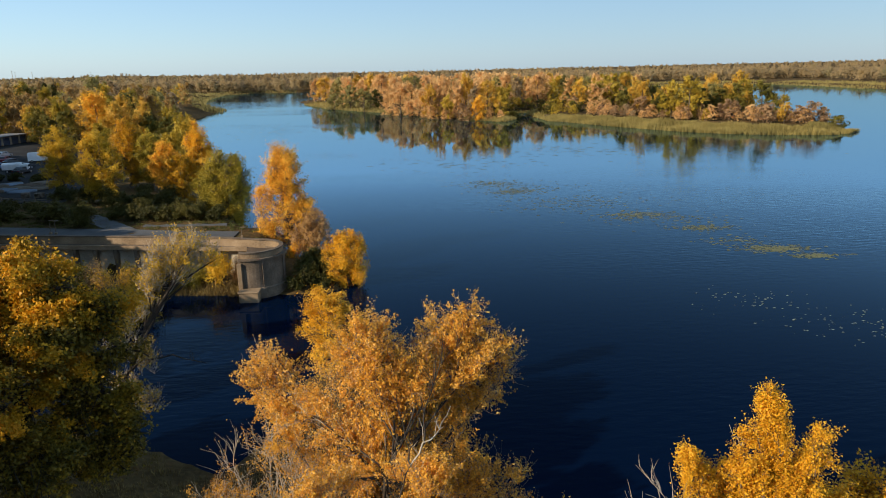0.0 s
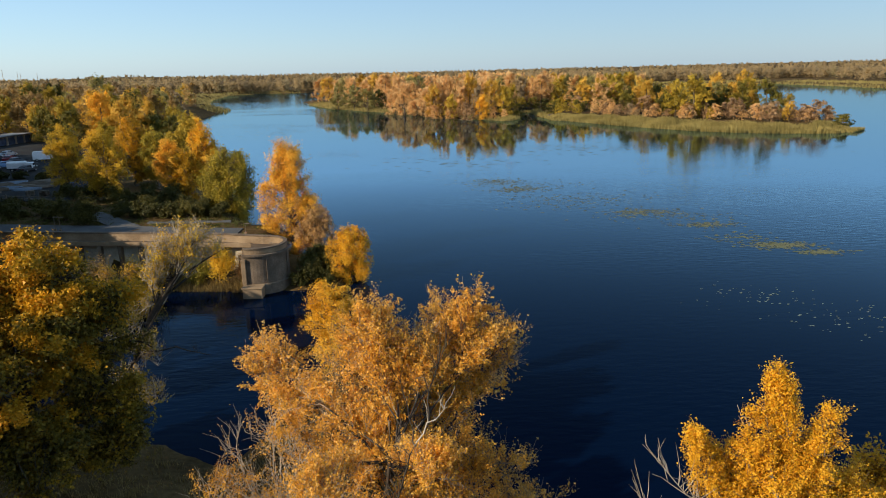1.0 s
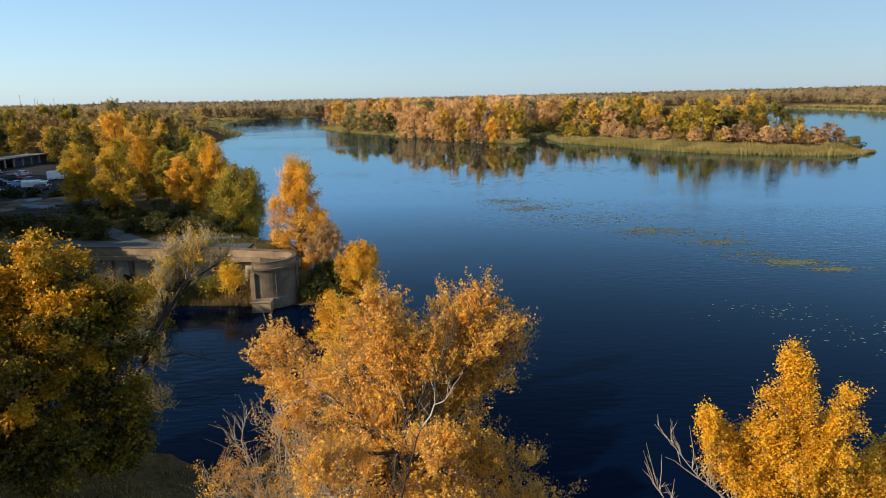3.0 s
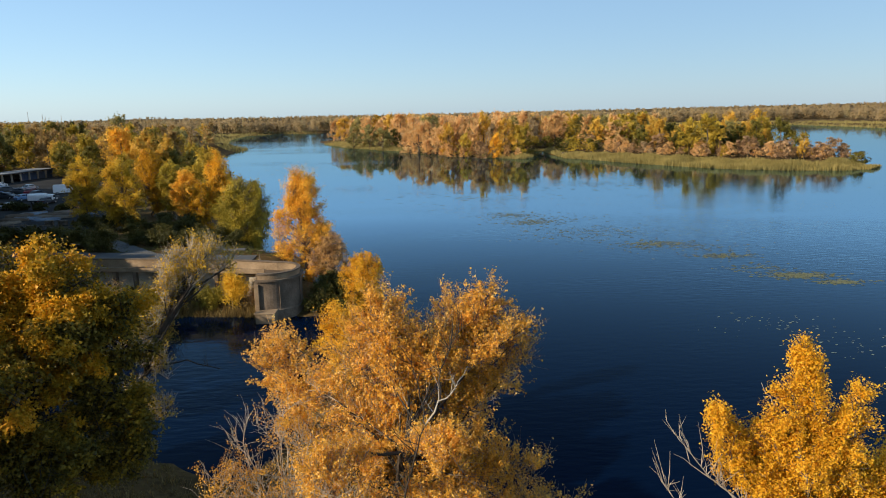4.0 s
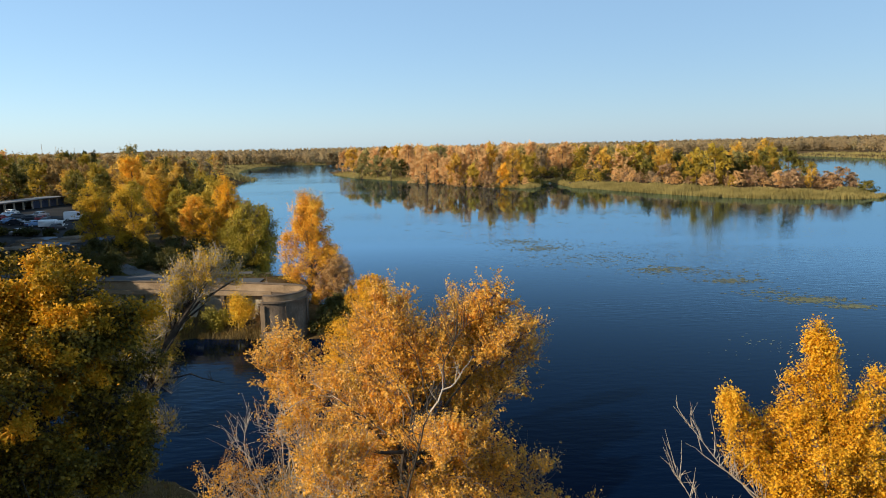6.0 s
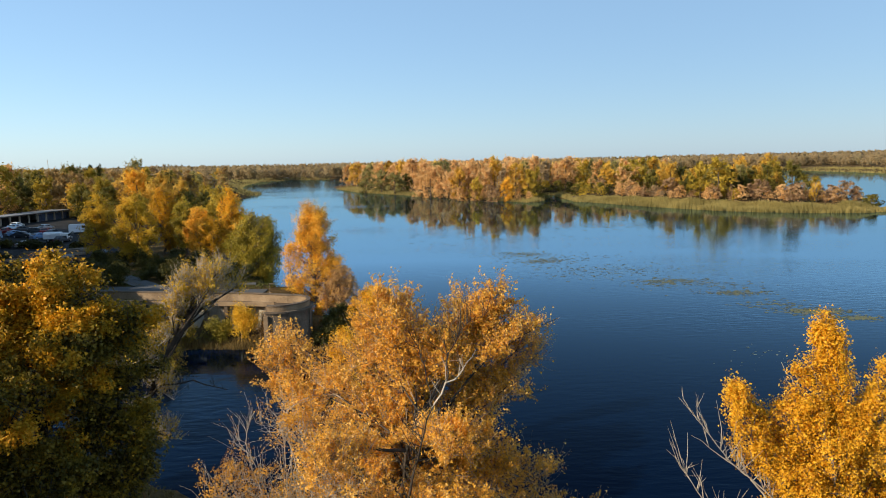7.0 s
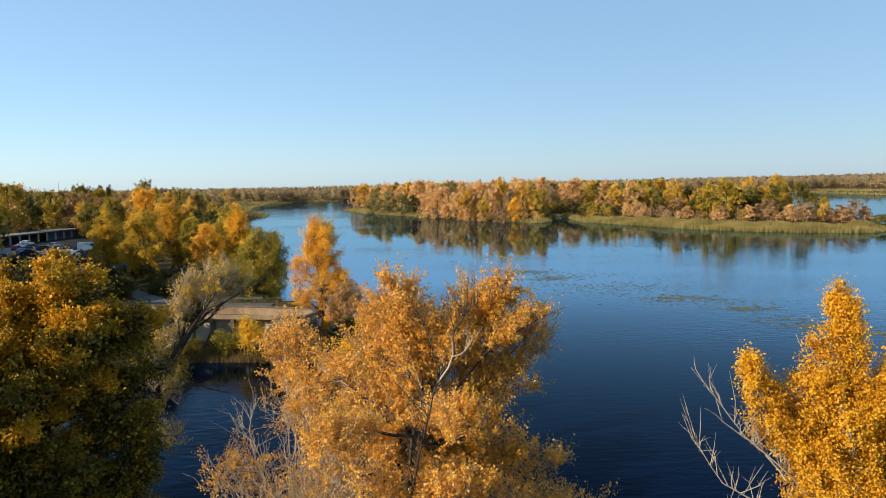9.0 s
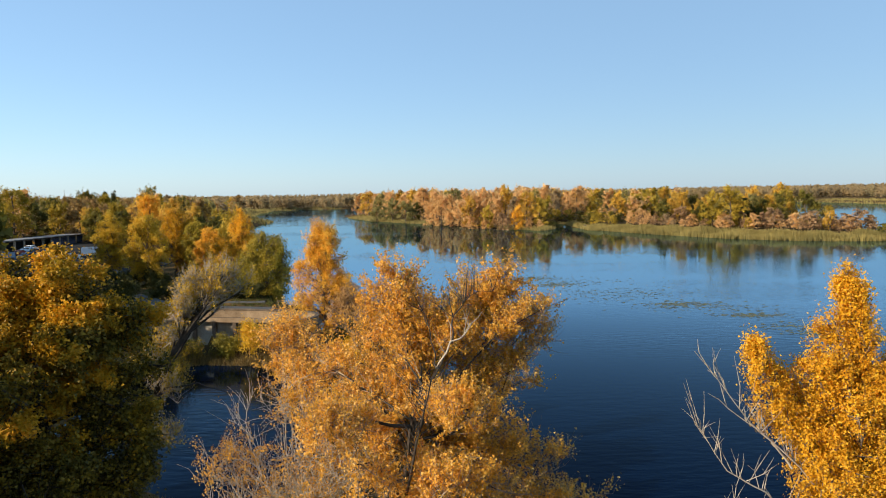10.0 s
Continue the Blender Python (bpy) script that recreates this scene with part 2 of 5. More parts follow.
def join(chunks):
    V, F, o = [], [], 0
    for v, f in chunks:
        V.append(v); F.append(f + o); o += len(v)
    return np.concatenate(V), np.concatenate(F)


def leaf_quads(rng, C, size, spread=0.35, flat=0.6, hang=0.0, tri=False, out=None):
    """Small rhombic leaves at the centres C, turned at random (hang: pulled long and downward)."""
    n = len(C)
    face = unit(rng.normal(size=(n, 3)) + np.array([0, 0, 0.55]))
    if out is not None:
        face = unit(face + out)
    a = unit(np.cross(face, rng.normal(size=(n, 3))))
    if hang:
        a = unit(a * (1 - hang) + np.array([0, 0, -1.0]) * hang * 2)
    b = unit(np.cross(a, face))
    s = size * (1 + spread * rng.uniform(-1, 1, (n, 1)))
    c = np.cross(a, b) * s * 0.18
    if tri:
        V = np.stack([C + a * s, C - a * s * 0.7 + b * s * 0.9, C - a * s * 0.7 - b * s * 0.9], 1).reshape(-1, 3)
        return V, np.arange(3 * n).reshape(n, 3)
    V = np.stack([C + a * s, C + b * s * flat + c, C - a * s, C - b * s * flat + c], 1).reshape(-1, 3)
    return V, np.arange(4 * n).reshape(n, 4)


def bezier(A, B, C, k):
    t = np.linspace(0, 1, k)[None, :, None]
    return (1 - t) ** 2 * A[:, None] + 2 * t * (1 - t) * B[:, None] + t ** 2 * C[:, None]


def grow(seed, trunk, r0, lobes, limbs=14, branches=140, twigs=1200, leaves=12000, leaf=0.06, twig_len=0.7, twig_r=0.006,
         cluster=0.22, droop=0.0, low=0.35, wob=0.12, bare=0.0, shell=0.5, hang=0.0, drawn=True, sides=(9, 6), tri=False, shown=1.0, clump=0.5, facing=0.6, rise=0.45, fan=0.7):
    """A tree: a trunk along the given points, limbs into crown lobes (x, y, z, rx, ry, rz), branches, twigs and leaves.
    Returns the woody mesh and the leaf mesh as arrays."""
    rng = np.random.default_rng(seed)
    trunk = np.array(trunk, float); lobes = np.array(lobes, float)
    k = 12
    s = np.linspace(0, len(trunk) - 1, k); i = np.minimum(s.astype(int), len(trunk) - 2); f = (s - i)[:, None]
    TP = trunk[i] * (1 - f) + trunk[i + 1] * f
    TP[1:-1] += rng.normal(size=(k - 2, 3)) * wob * np.array([1, 1, 0.2])
    TR = r0 * np.linspace(1, 0.35, k); TR[0] *= 1.35
    wood = [tubes(TP[None], TR[None], sides[0])]
    vol = lobes[:, 3] * lobes[:, 4] * lobes[:, 5]; w = vol ** 0.6; w /= w.sum()
    which = np.r_[np.arange(len(lobes)), rng.choice(len(lobes), max(limbs - len(lobes), 0), p=w)]
    m = len(which)
    d = unit(rng.normal(size=(m, 3))); d[:, 2] = np.abs(d[:, 2]) * 0.7
    end = lobes[which, :3] + d * lobes[which, 3:] * rng.uniform(0.25, 0.7, (m, 1))
    h = low + (1 - low) * rng.uniform(0, 1, m) ** 0.8
    h = np.minimum(h, np.clip((end[:, 2] - trunk[0, 2]) / max(trunk[-1, 2] - trunk[0, 2], 0.1) - 0.15, 0.15, 1.0))
    start = np.stack([np.interp(h, np.linspace(0, 1, k), TP[:, q]) for q in range(3)], 1)
    mid = start * 0.45 + end * 0.55; mid[:, 2] += np.linalg.norm(end - start, axis=1) * 0.06 - droop
    mid += rng.normal(size=(m, 3)) * 0.12 * np.linalg.norm(end - start, axis=1, keepdims=True)
    LP = bezier(start, mid, end, 7)
    LP[:, 2:-1] += rng.normal(size=LP[:, 2:-1].shape) * 0.05
    stems = 1 if drawn else 0.35
    lr = r0 * rng.uniform(0.2, 0.42, m)
    q = max(2, int(m * stems))
    wood.append(tubes(LP[:q], lr[:q, None] * np.linspace(1, 0.25, 7)[None], sides[1]))
    bi = rng.integers(0, m, branches); bt = rng.uniform(0.3, 1.0, branches)
    x = bt * 6; x0 = np.minimum(x.astype(int), 5); fx = (x - x0)[:, None]
    bs = LP[bi, x0] * (1 - fx) + LP[bi, x0 + 1] * fx
    lb = lobes[which[bi]]
    bd = unit(rng.normal(size=(branches, 3)))
    be = lb[:, :3] + bd * lb[:, 3:] * (shell + (1 - shell) * rng.uniform(0, 1, (branches, 1))) * rng.uniform(0.9, 1.08, (branches, 1))
    far = np.linalg.norm(be - bs, axis=1, keepdims=True)
    reach = lb[:, 3:].mean(1, keepdims=True) * 1.2
    be = bs + (be - bs) * np.minimum(1, reach / far)
    bm_ = (bs + be) / 2 + rng.normal(size=(branches, 3)) * 0.10 * far
    bm_[:, 2] += 0.08 * far[:, 0] - droop * 0.3
    BP = bezier(bs, bm_, be, 5)
    br = np.maximum(r0 * rng.uniform(0.07, 0.14, branches), twig_r * 1.6)
    fine = []
    if drawn:
        fine.append(tubes(BP, br[:, None] * np.linspace(1, 0.4, 5)[None], 4))
    ti = rng.integers(0, branches, twigs); tt = rng.uniform(0.25, 1, twigs)
    x = tt * 4; x0 = np.minimum(x.astype(int), 3); fx = (x - x0)[:, None]
    ts = BP[ti, x0] * (1 - fx) + BP[ti, x0 + 1] * fx
    outw = unit(ts - lobes[which[bi[ti]], :3])
    td = unit(rng.normal(size=(twigs, 3)) * fan + outw * 0.6 + np.array([0, 0, rise - droop * 1.6]))
    te = ts + td * twig_len * rng.uniform(0.5, 1.3, (twigs, 1))
    tm = (ts + te) / 2 + rng.normal(size=(twigs, 3)) * 0.08 * twig_len
    QP = np.stack([ts, tm, te], 1)
    if twig_r:
        q = int(twigs * shown)
        fine.append(tubes(QP[:q], np.broadcast_to(np.array([twig_r, twig_r * 0.8, twig_r * 0.4]), (q, 3)), 3))
    keep = np.nonzero(rng.uniform(0, 1, twigs) >= bare)[0]
    wt = (rng.gamma(1.0 / max(clump, 0.01), 1.0, branches) if clump else np.ones(branches))[ti[keep]] + 0.05
    li = keep[rng.choice(len(keep), leaves, p=wt / wt.sum())]; lt = rng.uniform(0.1, 1.05, (leaves, 1))
    C = ts[li] * (1 - lt) + te[li] * lt + rng.normal(size=(leaves, 3)) * cluster
    if droop:
        C[:, 2] -= rng.uniform(0, 1, leaves) ** 2 * droop * 3
    return join(wood), leaf_quads(rng, C, leaf, hang=hang, tri=tri, out=outw[li] * facing), (join(fine) if fine else None)


def tree(name, data, bark, leafm, at, label, category="tree", group="", trunk_label="", twigm=None):
    (wv, wf), (lv, lf), fine = data
    e = empty(name, *at)
    part_me("trunk", mesh_np("trunk", wv, wf, bark, True), e, trunk_label)
    part_me("crown", mesh_np("crown", lv, lf, leafm), e)
    if fine:
        part_me("branchwork", mesh_np("branchwork", fine[0], fine[1], twigm or bark, True), e)
    return tagged(e, label, category, group)


def crown_lobes(rng, h, width, low=0.25, n=8, peak=0.75, plume=1.0):
    """Clumps over an egg-shaped crown of the given total height and width (plume: stretched upright), round a fuller core."""
    out = []
    z0 = h * low; hz = h - z0
    m = int(n * 2.4)
    for j in range(m):
        u = (j + 0.5) / m
        full = math.sin(math.pi * min(0.93, 0.16 + 0.78 * u ** peak)) ** 0.8
        r = width * rng.uniform(0.14, 0.21) * (0.6 + 0.4 * full)
        rad = max(width / 2 * full - r * 0.55, 0) * rng.uniform(0.8, 1.08)
        a = j * 2.4 + rng.uniform(-0.5, 0.5)
        out.append((math.cos(a) * rad, math.sin(a) * rad, z0 + hz * (0.06 + 0.87 * u + rng.uniform(-0.04, 0.04)), r, r, r * rng.uniform(0.75, 1.15) * plume))
    for u in (0.25, 0.45, 0.65, 0.82):
        r = width * 0.36 * math.sin(math.pi * (0.2 + 0.6 * u))
        out.append((rng.uniform(-0.3, 0.3), rng.uniform(-0.3, 0.3), z0 + hz * u, r, r, hz * 0.15))
    return out


# ---- the lie of the land: shorelines in plan ----
BANK = [(-14.4, 74.2), (-12.5, 73.6), (-9, 74.2), (-6, 77.0), (-5.8, 81), (-8, 85), (-12, 88.2), (-18, 90.4), (-22.6, 93.6), (-24.6, 100), (-27, 108), (-29, 117), (-45, 155), (-72, 222),
        (-99, 298), (-113, 360), (-116, 410), (-118, 431), (-124, 472), (-148, 500), (-181, 629), (-200, 769), (-173, 814), (-127, 818), (-60, 900), (40, 880),
        (150, 830), (300, 800), (416, 781), (416, 699), (419, 647), (410, 588), (520, 470), (1500, 350), (6000, 200), (6000, 7000), (-6000, 7000), (-6000, -600), (600, -600), (300, -60),
        (60, 10), (30, 19), (15, 22), (6, 25), (3, 31), (0, 40), (-3, 50), (-6, 55), (-9, 51), (-10.5, 42), (-12, 37.5), (-17, 41),
        (-22, 43), (-31, 50), (-34, 62), (-32, 73), (-27.5, 75.4), (-21, 74.4), (-18.8, 73.6), (-17, 73.6)]
ISLAND = [(-73, 521), (-48, 455), (-10, 399), (14, 352), (37, 328), (44, 317), (50, 327), (57, 374), (66, 376), (62, 345), (66, 316), (73, 311), (84, 287), (96, 266), (107, 249), (119, 239), (133, 233), (147, 231),
          (154, 236), (165, 256), (173, 285), (195, 340), (190, 385), (168, 405), (166, 470), (170, 520), (150, 600), (60, 690), (-40, 650), (-88, 565)]


def inside_distance(poly, X, Y):
    """Distance to the edge of a polygon, positive inside."""
    P = np.array(poly, float); Q = np.roll(P, -1, 0)
    best = np.full(X.shape, 1e9); odd = np.zeros(X.shape, bool)
    for (ax, ay), (bx, by) in zip(P, Q):
        dx, dy = bx - ax, by - ay
        t = np.clip(((X - ax) * dx + (Y - ay) * dy) / (dx * dx + dy * dy), 0, 1)
        best = np.minimum(best, np.hypot(X - ax - t * dx, Y - ay - t * dy))
        if ay != by:
            odd ^= ((ay > Y) != (by > Y)) & (X < dx * (Y - ay) / dy + ax)
    return np.where(odd, best, -best)


def wall_y(x):
    """The line of the embankment's water face in plan."""
    return 79.6 + (-19.0 - np.asarray(x, float)) * 0.16


def land(X, Y):
    """Height of the ground."""
    X = np.asarray(X, float); Y = np.asarray(Y, float)
    X, Y = np.broadcast_arrays(X, Y)
    wob = 1.2 * np.sin(X * 0.31 + 1.3 * np.sin(Y * 0.17)) + 0.9 * np.sin(Y * 0.43 + X * 0.11)
    far = np.clip((np.hypot(X, Y) - 60) / 200, 0.35, 4)
    d = inside_distance(BANK, X, Y) + wob * 0.5 * far
    di = inside_distance(ISLAND, X, Y) + wob * 0.5 * far
    up = (Y > wall_y(X) + 1.5) & (Y < 700) & (X < -17.7)
    high = np.where(up, 4.3 + 0.008 * np.clip(-60 - X, 0, 200), np.where(Y > 700, 2.0, 2.4))
    slope = np.where(up, np.where(Y < 100, 3.0, 0.35), 0.30)
    z = np.where(d > 0, np.minimum(d * slope, high), np.maximum(d * 0.25, -2.5))
    front = (~up) & (Y > 60) & (Y < 90) & (X < -18)
    z = np.where(front & (z > 0), np.minimum(z, 0.8), z)
    zi = np.where(di > 0, np.minimum(di * 0.12, 1.6), np.maximum(di * 0.25, -2.5))
    hill = 15 * np.exp(-(((X + 1560) / 160) ** 2 + ((Y - 3900) / 500) ** 2)) + 14 * np.clip((Y - 1800) / 2500, 0, 1) * np.clip((X - 300) / 2500, 0, 1)
    return np.maximum(z, zi) + 0.08 * np.sin(X * 1.7) * np.sin(Y * 1.3) + hill


def steps(stops):
    out = [stops[0][0]]
    for (a, s), (b, _) in zip(stops, stops[1:]):
        n = max(1, round((b - a) / s))
        out += list(a + (b - a) * np.arange(1, n + 1) / n)
    return np.array(out)


gx = steps([(-6000, 400), (-1200, 60), (-400, 12), (-140, 4), (-60, 1.4), (30, 4), (180, 9), (600, 60), (1500, 400), (6000, 1)])
gy = steps([(-600, 60), (-60, 6), (15, 1.4), (105, 4), (360, 8), (920, 50), (2000, 300), (7000, 1)])
GX, GY = np.meshgrid(gx, gy)
GZ = land(GX, GY)
nx, ny = len(gx), len(gy)
idx = np.arange(nx * ny).reshape(ny, nx)
quads = np.stack([idx[:-1, :-1], idx[:-1, 1:], idx[1:, 1:], idx[1:, :-1]], -1).reshape(-1, 4)
ground = new("ground", mesh_np("ground", np.stack([GX, GY, GZ], -1), quads, M_GROUND, True))
tagged(ground, "brown riverbank soil with dry grass and leaf litter", "ground", kind="structure")
wx = steps([(-6000, 1000), (6000, 1)]); wy = steps([(-600, 800), (7000, 1)])
WX, WY = np.meshgrid(wx, wy)
widx = np.arange(WX.size).reshape(WX.shape)
wq = np.stack([widx[:-1, :-1], widx[:-1, 1:], widx[1:, 1:], widx[1:, :-1]], -1).reshape(-1, 4)
water = new("water", mesh_np("water", np.stack([WX, WY, 0 * WX], -1), wq, M_WATER))
tagged(water, "calm dark blue river water with light ripples", "river", kind="structure")


def z_at(x, y):
    return float(land(x, y))


# ---- concrete embankment with its rounded bastion ----
def sweep(bm, line, profile, closed=False):
    """Sweeps a closed profile (offset outward, height) along a plan polyline."""
    n = len(line)
    rings = []
    for i, (x, y) in enumerate(line):
        a = Vector(line[max(i - 1, 0)]); b = Vector(line[min(i + 1, n - 1)])
        t = (b - a).normalized(); nrm = Vector((t.y, -t.x))
        rings.append([bm.verts.new((x + nrm.x * o, y + nrm.y * o, z)) for o, z in profile])
    for r1, r2 in zip(rings, rings[1:]):
        for j in range(len(profile)):
            k = (j + 1) % len(profile)
            bm.faces.new((r1[j], r1[k], r2[k], r2[j]))
    bm.faces.new(rings[0][::-1]); bm.faces.new(rings[-1])
    return bm


CX, CY, RB = -17.8, 76.1, 3.3
X_LEFT = -70.0
embankment = empty("embankment", CX, CY, 0)
tagged(embankment, "weathered concrete embankment with rounded bastion and parapet", "embankment", kind="structure")


def rel(pts):
    return [(x - CX, y - CY) for x, y in pts]


def arc(r, a0, a1, n):
    return [(CX + r * math.cos(radians(a0 + (a1 - a0) * i / n)), CY + r * math.sin(radians(a0 + (a1 - a0) * i / n))) for i in range(n + 1)]


def far_y(x):
    return 79.45 + (CX - x) * 0.16 + np.clip((CX - x) / 6, 0, 1) * 0.9


# deck slab: walkway and bastion floor
bm = bmesh.new()
outline = rel([(X_LEFT, float(wall_y(X_LEFT)) - 0.4), (-19.0, float(wall_y(-19.0)) - 0.4), (-18.7, CY - 3.1)] + arc(RB - 0.05, -103, 90, 24) + [(-19.8, float(far_y(-19.8))), (-24, float(far_y(-24))), (X_LEFT, float(far_y(X_LEFT)))])
top = [bm.verts.new((x, y, 4.20)) for x, y in outline]; bot = [bm.verts.new((x, y, 3.80)) for x, y in outline]
bm.faces.new(top); bm.faces.new(bot[::-1])
for i in range(len(top)):
    j = (i + 1) % len(top)
    bm.faces.new((top[i], bot[i], bot[j], top[j]))
part("deck", bm, M_DECK, embankment, "worn brown-stained concrete walkway slab")
# parapet along the land side and round the bastion
par_line = rel([(X_LEFT, float(far_y(X_LEFT)))] + [(x, float(far_y(x))) for x in range(-64, -24, 4)] + [(x, float(far_y(x))) for x in (-24, -22.5, -21, -19.8, -18.8)] + arc(RB, 88, -104, 30))
bm = bmesh.new()
sweep(bm, par_line, [(0.0, 3.5), (0.0, 5.12), (0.28, 5.12), (0.28, 3.5)])
part("parapet", bm, M_CONC, embankment, "lit weathered concrete parapet")
bm = bmesh.new()
sweep(bm, par_line, [(-0.07, 5.124), (-0.07, 5.26), (0.38, 5.26), (0.38, 5.124)])
part("coping", bm, M_CONC2, embankment)
# bastion drum, band and plinth
bm = bmesh.new()
drum = rel(arc(RB + 0.28, -106, 75, 30))
prof = [(0.02, -2.5), (0.02, 1.1), (-0.12, 1.25), (-0.12, 4.40), (-0.6, 4.40), (-0.6, -2.5)]
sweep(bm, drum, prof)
# darker concrete than the corner pier: the drum's shade is put into its colour
part("drum", bm, M_CONC2, embankment, "grey concrete drum with its shade in the colour")
bm = bmesh.new()
sweep(bm, drum, [(0.10, 4.38), (0.10, 4.56), (-0.3, 4.56), (-0.3, 4.38)])
part("band", bm, M_CONC2, embankment)
bm = bmesh.new()
box(bm, -0.85, -2.0, 0.6, 0.5, 3.4, 7.0, 0.05)
part("corner_pier", bm, M_CONC, embankment, "pale concrete corner pier of the bastion")
bm = bmesh.new()
box(bm, 0.15, -4.0, -0.2, 2.1, 1.5, 2.6, 0.06)
box(bm, 0.15, -4.0, 1.16, 2.3, 1.7, 0.16, 0.04)
part("plinth", bm, M_CONC, embankment, "pale concrete plinth block at the water")
for a in (-62, -14):
    bm = bmesh.new()
    px, py = math.cos(radians(a)) * (RB + 0.24), math.sin(radians(a)) * (RB + 0.24)
    box(bm, px, py, 2.8, 0.10, 0.20, 3.1, 0.02, a)
    part("pilaster", bm, M_CONC2, embankment)
# water face: recessed panels between raking buttresses under the overhanging slab
bm = bmesh.new()
sweep(bm, rel([(X_LEFT, float(wall_y(X_LEFT)) + 0.45), (-18.9, float(wall_y(-18.9)) + 0.45)]), [(0.0, -1.0), (0.0, 3.78), (-0.5, 3.78), (-0.5, -1.0)])
part("water_wall", bm, M_PANEL, embankment, "pale concrete retaining wall under the walkway")
x = -20.2
while x > X_LEFT:
    bm = bmesh.new()
    y0 = float(wall_y(x))
    vs = []
    for sx in (-0.22, 0.22):
        for dy, z in ((0.47, -0.8), (0.47, 3.78), (-0.30, 3.78), (-0.30, 3.2), (0.22, -0.8)):
            vs.append(bm.verts.new((x - CX + sx, y0 - CY + dy, z)))
    bm.faces.new(vs[:5]); bm.faces.new(vs[5:][::-1])
    for i in range(5):
        j = (i + 1) % 5
        bm.faces.new((vs[i], vs[5 + i], vs[5 + j], vs[j]))
    bmesh.ops.recalc_face_normals(bm, faces=bm.faces)
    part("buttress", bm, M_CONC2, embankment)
    x -= 2.6
bm = bmesh.new()
sweep(bm, rel([(X_LEFT, float(wall_y(X_LEFT)) - 0.42), (-19.3, float(wall_y(-19.3)) - 0.42)]), [(0.0, 3.78), (0.0, 4.30), (-0.22, 4.30), (-0.22, 3.78)])
part("kerb", bm, M_CONC, embankment, "low kerb along the walkway edge")
bm = bmesh.new()
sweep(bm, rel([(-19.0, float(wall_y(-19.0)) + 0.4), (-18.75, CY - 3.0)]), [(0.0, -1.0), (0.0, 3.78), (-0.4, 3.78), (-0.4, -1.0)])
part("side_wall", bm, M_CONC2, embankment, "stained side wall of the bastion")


# ---- paved ground behind the embankment ----
def pad(name, pts, mat, label, cat, lift=0.06):
    """A paved sheet that follows the ground."""
    P = np.array(pts, float)
    bm = bmesh.new()
    n = 14
    grid = []
    for i in range(n + 1):
        row = []
        for j in range(n + 1):
            u, v = i / n, j / n
            p = P[0] * (1 - u) * (1 - v) + P[1] * u * (1 - v) + P[2] * u * v + P[3] * (1 - u) * v
            row.append(bm.verts.new((p[0], p[1], z_at(p[0], p[1]) + lift + 0.06)))
        grid.append(row)
    for i in range(n):
        for j in range(n):
            bm.faces.new((grid[i][j], grid[i + 1][j], grid[i + 1][j + 1], grid[i][j + 1]))
    r = bmesh.ops.extrude_face_region(bm, geom=bm.faces[:])
    for v in r["geom"]:
        if isinstance(v, bmesh.types.BMVert):
            v.co.z -= 0.5
    bmesh.ops.recalc_face_normals(bm, faces=bm.faces)
    ob = part(name, bm, mat, None)
    return tagged(ob, label, cat, kind="structure")


pad("road", [(-78, 93.6), (-22, 84.4), (-22, 87.2), (-78, 98.2)], M_PATH, "pale worn asphalt promenade road behind the embankment", "road")
pad("pavement", [(-40.6, 91.0), (-36.2, 90.4), (-45.5, 100.5), (-50, 101)], M_PATH, "pale asphalt path turning off the promenade", "path", 0.08)
pad("pavement", [(-36, 91.9), (-24.6, 91.3), (-24.8, 92.3), (-36, 92.9)], M_PATH, "narrow pale path along the lawn", "path", 0.07)
pad("parking_lot", [(-126, 116), (-56, 112), (-66, 196), (-122, 236)], M_ASPH, "dark asphalt parking yard by the garages", "parking lot")


